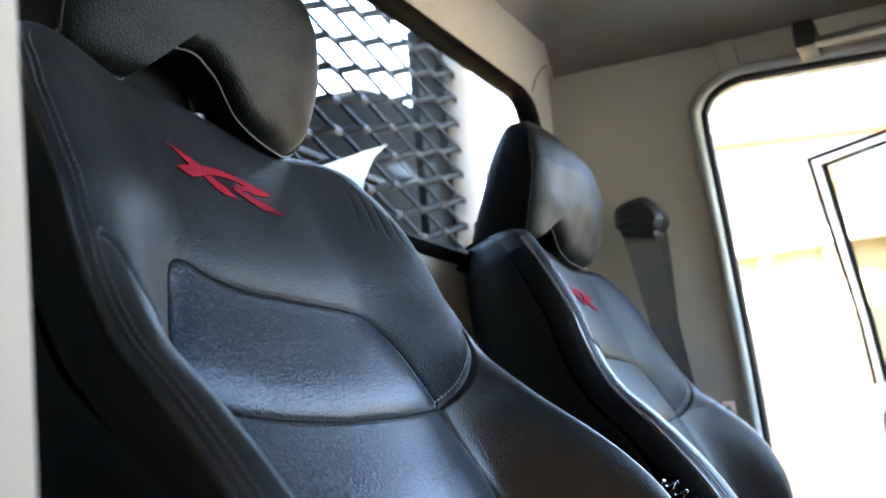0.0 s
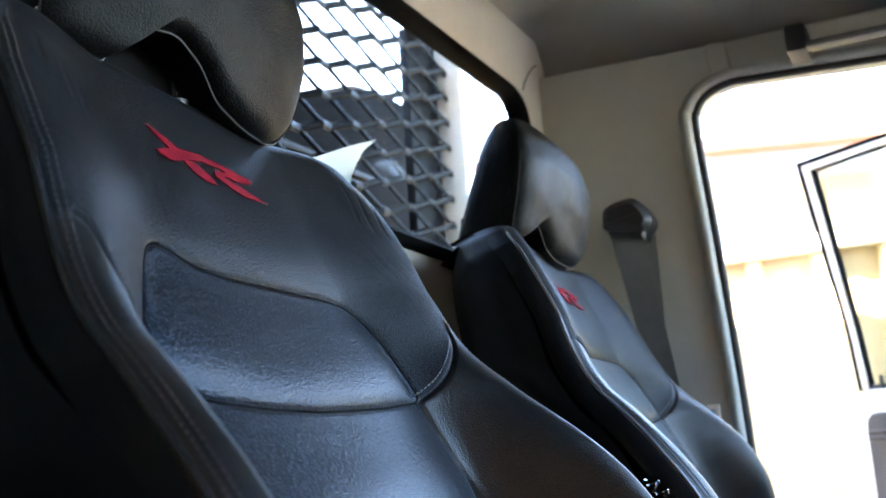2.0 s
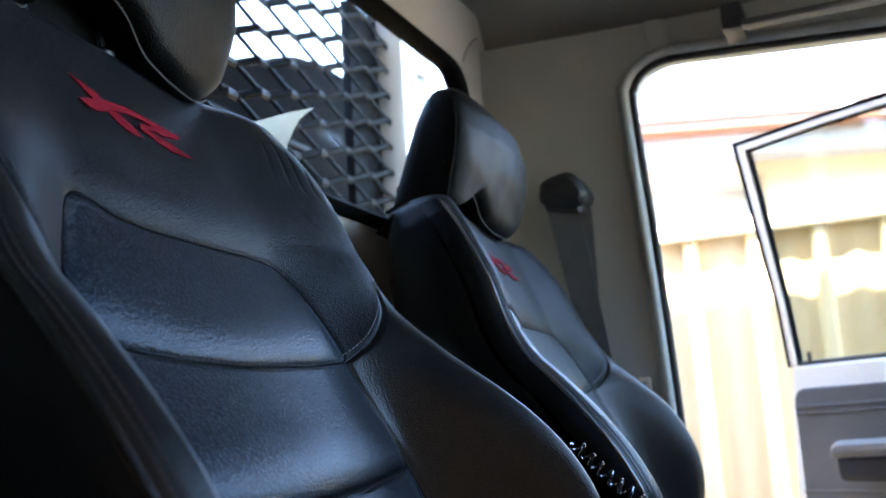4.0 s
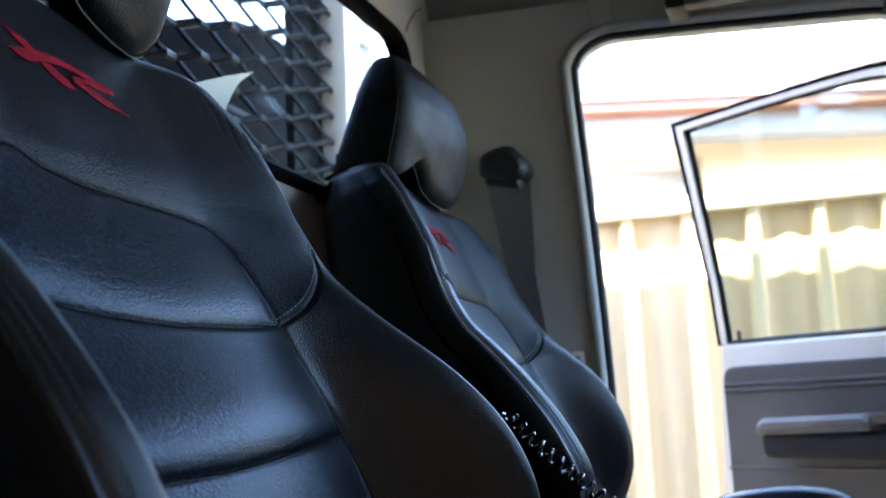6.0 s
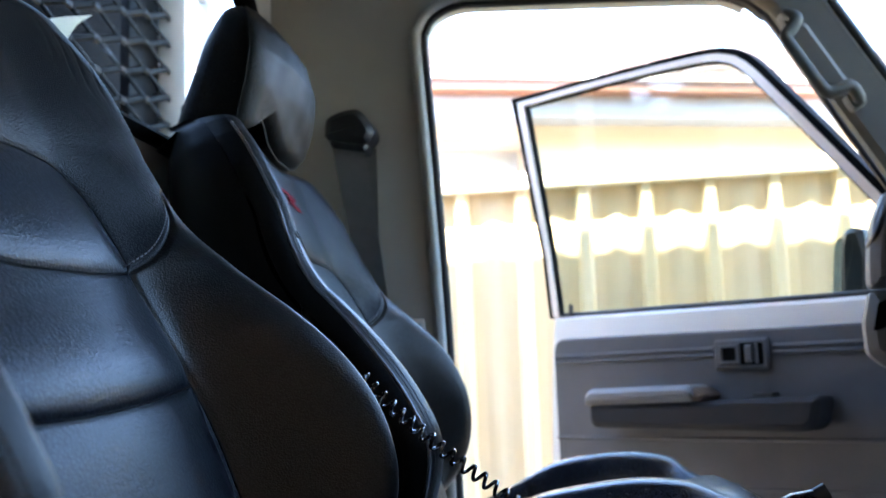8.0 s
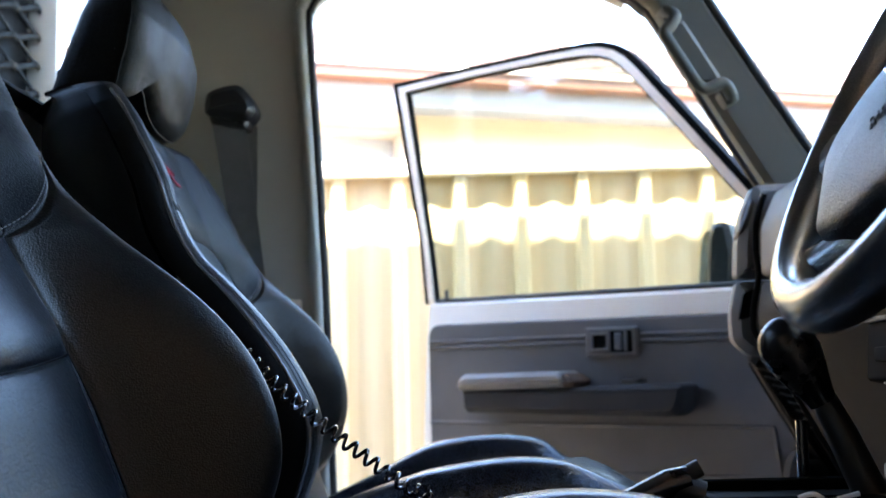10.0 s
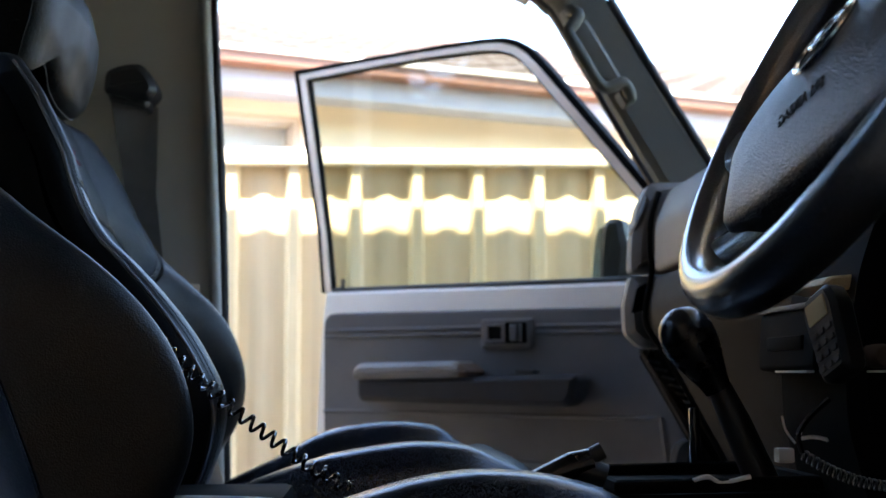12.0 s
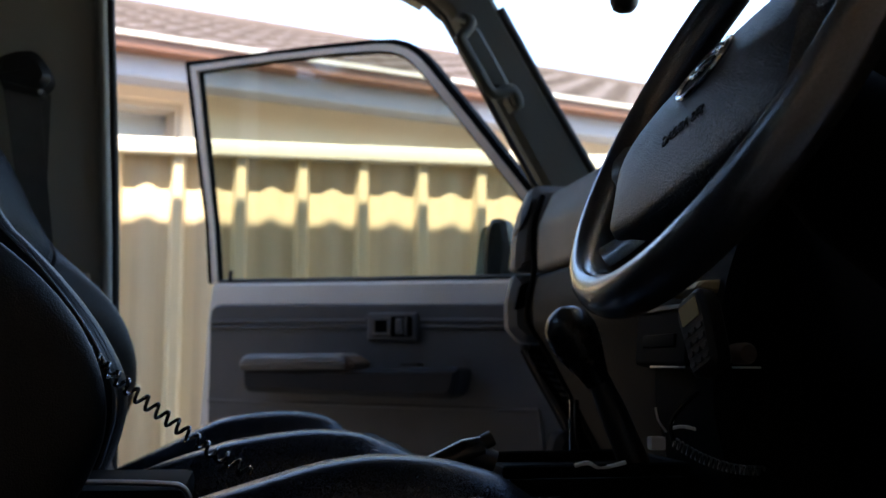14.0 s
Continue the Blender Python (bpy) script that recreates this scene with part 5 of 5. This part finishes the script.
part("lid", box(B(), -0.30, -0.052, 0.946, 1.12, 0.990, 1.018, 0.008), "matt_black", bx)
part("body", box(B(), -0.29, -0.065, 0.955, 1.11, 0.62, 0.992, 0.006), "black_plastic", bx)
part("edge_strip", tube(B(), spline([(-0.27, 0.945, 1.0245), (-0.12, 0.945, 1.0235), (-0.066, 0.945, 1.0215), (-0.054, 0.947, 1.0185), (-0.048, 0.951, 1.009), (-0.047, 0.953, 0.997)], 5), 0.0024, 8), "alloy", bx, "pale edge strip")
# small camera pod hung from the windscreen
pod = thing("dash_camera", "small black camera pod hung from the windscreen", "camera", (0.36, 1.0, 1.50))
part("body", tube(B(), [(0.350, 1.0, 1.4655), (0.350, 1.0, 1.468), (0.351, 1.0, 1.474), (0.352, 1.0, 1.482), (0.354, 1.0, 1.50)], [0.004, 0.010, 0.0135, 0.0145, 0.0145], 16), "black_plastic", pod)
part("stem", tube(B(), [(0.354, 1.0, 1.50), (0.375, 1.0, 1.66)], 0.006, 8), "black_plastic", pod)


# ---- tray headboard behind the rear window ----
hb = thing("tray_headboard", "black expanded mesh headboard of the tray", "headboard", (-0.80, 1.0, 0.9))
HX = -0.80


def mesh_panel(bm, y0, y1, z0, z1, cw, ch, bar):
    """Expanded metal: slanted hexagonal openings between thin twisted strands."""
    rows = int((z1 - z0) / ch)
    cols = int((y1 - y0) / cw)
    for i in range(rows + 1):
        for j in range(cols + 1):
            oy = cw * 0.5 if i % 2 else 0.0
            y, z = y0 + j * cw + oy, z0 + i * ch
            if y > y1 or z > z1:
                continue
            # one strand: a tilted bond, a thin leg seen on edge and a broad one
            d = 0.0075
            le, ri = (HX + d, y - cw * 0.13, z - 0.6 * d), (HX - d, y + cw * 0.13, z + 0.6 * d)
            tube(bm, [le, ri], bar * 1.05, 6, flat=1.8, up=(0, 0, 1))
            tube(bm, [ri, (HX + d, y + cw * 0.37, z + ch - 0.6 * d)], bar, 6, flat=1.7, up=(0, 0, 1))
            tube(bm, [le, (HX - d, y - cw * 0.37, z + ch + 0.6 * d)], bar * 0.95, 6, flat=1.7, up=(-0.3, 0.85, 0.3))
    return bm


part("mesh", mesh_panel(B(), -0.02, 2.06, 1.10, 2.06, 0.196, 0.0275, 0.0042), "steel_black", hb, "black expanded metal mesh")
part("post", box(B(), HX - 0.03, HX + 0.03, 2.056, 2.10, 0.60, 2.12, 0.008), "white_paint", hb, "pale grey post")
part("post", box(B(), HX - 0.03, HX + 0.03, -0.10, -0.03, 0.60, 2.12, 0.008), "alloy", hb, "pale grey post")
part("side_bar", box(B(), HX - 0.02, HX + 0.012, 2.232, 2.285, 0.96, 2.16, 0.006), "white_paint", hb, "pale grey bar")
for z in (1.12, 1.56, 1.995):
    part("cross_bar", box(B(), HX - 0.015, HX + 0.010, 2.101, 2.231, z, z + 0.036, 0.004), "white_paint", hb, "pale grey bar")
part("side_plate", box(B(), HX - 0.05, HX - 0.031, 1.935, 2.09, 1.0, 2.08, 0.002), "steel_black", hb)
part("top_rail", box(B(), HX - 0.03, HX + 0.03, -0.10, 2.135, 2.08, 2.14, 0.01), "steel_black", hb)
part("bottom_rail", box(B(), HX - 0.03, HX + 0.03, -0.10, 2.135, 0.98, 1.06, 0.01), "steel_black", hb)
tray = thing("tray_bed", "steel tray bed behind the cab", "tray", (-2.2, 1.02, 0.9))
part("deck", box(B(), -3.2, -0.56, -0.05, 2.10, 0.90, 0.97, 0.01), "steel_black", tray)
tool = thing("tool_box", "black steel tool box on the tray", "box", (-1.3, 1.1, 0.97))
part("body", prism(B(), rounded([(0.10, 0.975), (2.42, 0.975), (2.42, 1.98), (2.30, 2.01), (2.265, 2.045), (2.15, 2.042), (2.03, 2.025), (1.87, 1.965), (1.78, 1.93), (0.10, 1.90)], 0.02), lambda a, b, c: Vector((-1.0 - c, a, b)), 0.60, 0.012), "matt_black", tool)
part("lid_edge", box(B(), -1.0, -0.985, 0.12, 2.06, 1.80, 1.815, 0.004), "steel_black", tool)
# White sheet modelled for a reflection in the rear glass, not a real part
board = thing("window_reflection", "white curved sheet modelled for a reflection in the rear window", "fin", (-0.61, 1.20, 0.972))
part("sheet", prism(B(), [(1.06, 0.972), (1.06, 1.53), (1.13, 1.559), (1.21, 1.591), (1.29, 1.624), (1.36, 1.650), (1.335, 1.634), (1.318, 1.622), (1.300, 1.602), (1.284, 1.580), (1.272, 1.55), (1.265, 0.972)], lambda a, b, c: Vector((-0.607 - c, a, b)), 0.004), "glint_white", board, smooth=False)


# under the cab and tray: two rails on four wheels
chassis = thing("chassis", "black steel chassis under the cab and tray", "chassis", (-0.6, 1.03, 0.33))
for y in (0.62, 1.38):
    part("rail", box(B(), -3.1, 2.0, y, y + 0.08, 0.36, 0.50, 0.01), "steel_black", chassis)
for x in (-2.6, -1.0, 1.2):
    part("cross_member", box(B(), x, x + 0.10, 0.40, 1.64, 0.49, 0.90 if x < -0.5 else 0.60, 0.01), "steel_black", chassis)
for x in (-1.7, 1.38):
    part("axle", tube(B(), [(x, 0.40, 0.28), (x, 1.66, 0.28)], 0.05, 12), "steel_black", chassis)
    part("axle_mount", box(B(), x - 0.06, x + 0.06, 0.62, 1.46, 0.28, 0.38, 0.01), "steel_black", chassis)
    for y in (0.22, 1.63):
        ty = part("tyre", tube(B(), [(x, y, 0.28), (x, y + 0.02, 0.28), (x, y + 0.19, 0.28), (x, y + 0.21, 0.28)], [0.29, 0.33, 0.33, 0.29], 32), "rubber", chassis, "black rubber tyre")
        part("rim", tube(B(), [(x, y - 0.004, 0.28), (x, y + 0.214, 0.28)], 0.19, 24), "alloy", ty, "pale alloy rim")


# ---- outside: drive, fence, house over the fence, carport ----
structure("ground", box(B(), -400, 400, -400, 400, GROUND - 0.2, GROUND), "concrete", "pale concrete ground beside the fence", "ground", smooth=False)

F_Y, F_DX = 3.15, 0.1755
fence = tagged(new("fence"), "cream ribbed steel fence with a pale cap", "fence", kind="structure")
fence.location = (0, F_Y, GROUND)
RIB = 0.032


def fence_profile(x0, ribs):
    """Plan of one sheet: narrow proud ribs between broad pans with a faint swelling."""
    pts = []
    for k in range(ribs):
        c = x0 + k * F_DX
        pts += [(c - 0.027, RIB), (c - 0.012, 0.0), (c + 0.012, 0.0), (c + 0.021, RIB), (c + F_DX * 0.5 - 0.036, RIB), (c + F_DX * 0.5 - 0.016, RIB - 0.005), (c + F_DX * 0.5, RIB - 0.007), (c + F_DX * 0.5 + 0.016, RIB - 0.005), (c + F_DX * 0.5 + 0.034, RIB)]
    return pts


for k in range(-4, 5):
    x0 = -0.042 + k * 4 * F_DX
    prof = fence_profile(x0, 4) + [(x0 + 4 * F_DX - 0.026, RIB + 0.0008)]
    bm = B()
    front = [[(x, F_Y + y, z) for x, y in prof] for z in (GROUND, 0.5, 1.0, 1.72)]
    grid(bm, front)
    ret = bmesh.ops.extrude_face_region(bm, geom=bm.faces[:])
    bmesh.ops.translate(bm, verts=[v for v in ret["geom"] if isinstance(v, bmesh.types.BMVert)], vec=(0, 0.0025, 0))
    bmesh.ops.recalc_face_normals(bm, faces=bm.faces)
    part("panel", bm, "fence", fence, smooth=False)
part("fence_cap", box(B(), -5.0, 7.0, F_Y - 0.016, F_Y + 0.060, 1.711, 1.757, 0.006), "cap", fence, "pale cream cap")

# neighbour's house
H_ANG = math.atan2(0.93, 2.74)
house = thing("house", "pink cream rendered house with a tiled roof", "house", (0.7, 5.6, GROUND))
H_O = Vector((-0.64, 5.07, 0))
H_V = Vector((math.cos(H_ANG), math.sin(H_ANG), 0))
H_B = Vector((-math.sin(H_ANG), math.cos(H_ANG), 0))


def hpt(s, d, z):
    return H_O + H_V * s + H_B * d + Vector((0, 0, z))


def hbox(bm, s0, s1, d0, d1, z0, z1):
    vs = [bm.verts.new(hpt(s, d, z)) for s in (s0, s1) for d in (d0, d1) for z in (z0, z1)]
    for f in ((0, 1, 3, 2), (4, 6, 7, 5), (0, 4, 5, 1), (2, 3, 7, 6), (0, 2, 6, 4), (1, 5, 7, 3)):
        bm.faces.new([vs[i] for i in f])
    bmesh.ops.recalc_face_normals(bm, faces=bm.faces)
    return bm


bm = B()
WIN_S = (-0.80, 0.405)
hbox(bm, -7, WIN_S[0], 0.36, 0.62, GROUND, 2.52)
hbox(bm, WIN_S[1], 9, 0.36, 0.62, GROUND, 2.52)
hbox(bm, WIN_S[0], WIN_S[1], 0.36, 0.62, GROUND, 1.6)
hbox(bm, WIN_S[0], WIN_S[1], 0.36, 0.62, 2.42, 2.52)
part("wall", bm, "wall_render", house, "pink cream render", smooth=False)
part("window", hbox(B(), WIN_S[0] + 0.06, WIN_S[1] - 0.06, 0.54, 0.56, 1.66, 2.36), "glass", house, "pane before a pale blind", smooth=False)
part("blind", hbox(B(), WIN_S[0], WIN_S[1], 0.59, 0.61, 1.6, 2.42), "blind", house, "pale blue blind", smooth=False)
bm = B()
for a, b, c, d in ((WIN_S[0], WIN_S[1], 1.6, 1.64), (WIN_S[0], WIN_S[1], 2.39, 2.42), (WIN_S[0], WIN_S[0] + 0.03, 1.64, 2.39), (WIN_S[1] - 0.03, WIN_S[1], 1.64, 2.39)):
    hbox(bm, a, b, 0.385, 0.57, c, d)
part("window_frame", bm, "window_frame", house, smooth=False)
part("soffit", hbox(B(), -7, 9, 0.05, 0.37, 2.48, 2.50), "soffit", house, "soffit with eave shade in its colour", smooth=False)
part("fascia", hbox(B(), -7, 9, 0.02, 0.05, 2.44, 2.60), "soffit", house, "fascia board with eave shade in its colour", smooth=False)
part("gutter", hbox(B(), -7, 9, -0.10, 0.019, 2.540, 2.590), "gutter", house, "brown gutter", smooth=False)
part("gutter_lip", hbox(B(), -7, 9, -0.115, -0.08, 2.590, 2.610), "gutter_cream", house, "cream gutter lip", smooth=False)
ROOF_T = math.tan(radians(20))
bm = B()
rows = []
for i in range(10):
    d = -0.06 + i * 0.37
    for dd, dz in ((0.0, 0.022), (0.369, -0.002)):
        rows.append([hpt(-7 + s * 0.05, d + dd, 2.60 + ROOF_T * (d + dd) + dz + 0.028 * abs(math.sin(s * math.pi / 6))) for s in range(321)])
grid(bm, rows)
bmesh.ops.recalc_face_normals(bm, faces=bm.faces)
part("roof_tiles", bm, "roof_tile", house, "weathered terracotta tiles", smooth=False)
part("ridge", tube(B(), [hpt(-7, 3.64, 2.60 + ROOF_T * 3.60), hpt(9, 3.64, 2.60 + ROOF_T * 3.60)], 0.10, 10), "roof_tile", house)
part("rear_slope", hbox(B(), -7, 9, 3.64, 3.70, 2.5, 2.60 + ROOF_T * 3.6), "roof_tile", house, smooth=False)

# carport over the drive, unseen, its edge casting the shade on the fence
carport = thing("carport", "unseen carport roof over the parked car, two sheets added to block light", "carport", (0, 0, GROUND))
E_Z = 2.75
E_Y = F_Y + RIB - (E_Z - 1.484) / (math.sin(SUN_EL) / (-math.cos(SUN_EL) * math.sin(SUN_AZ)))
# First sheet shades the fence; the other two are added to block light
for a, b, c, d in ((-1.0, 1.25, -1.09, E_Y), (-8.0, -1.004, -1.09, 0.9), (1.254, 3.6, -1.09, 0.25)):
    part("roof_sheet", box(B(), a, b, c, d, E_Z, E_Z + 0.04), "carport", carport, smooth=False)
for x in (-0.95, 1.2):
    part("post", box(B(), x - 0.04, x + 0.04, -1.08, -1.0, GROUND, E_Z), "carport", carport, smooth=False)
# Unseen wall added to block driver-side light and reflect brown inside
structure("blocking_wall", box(B(), -9, 9, -1.35, -1.1, GROUND, 3.2), "blocker_brown", "unseen added wall that blocks light on the driver side", "wall", smooth=False)
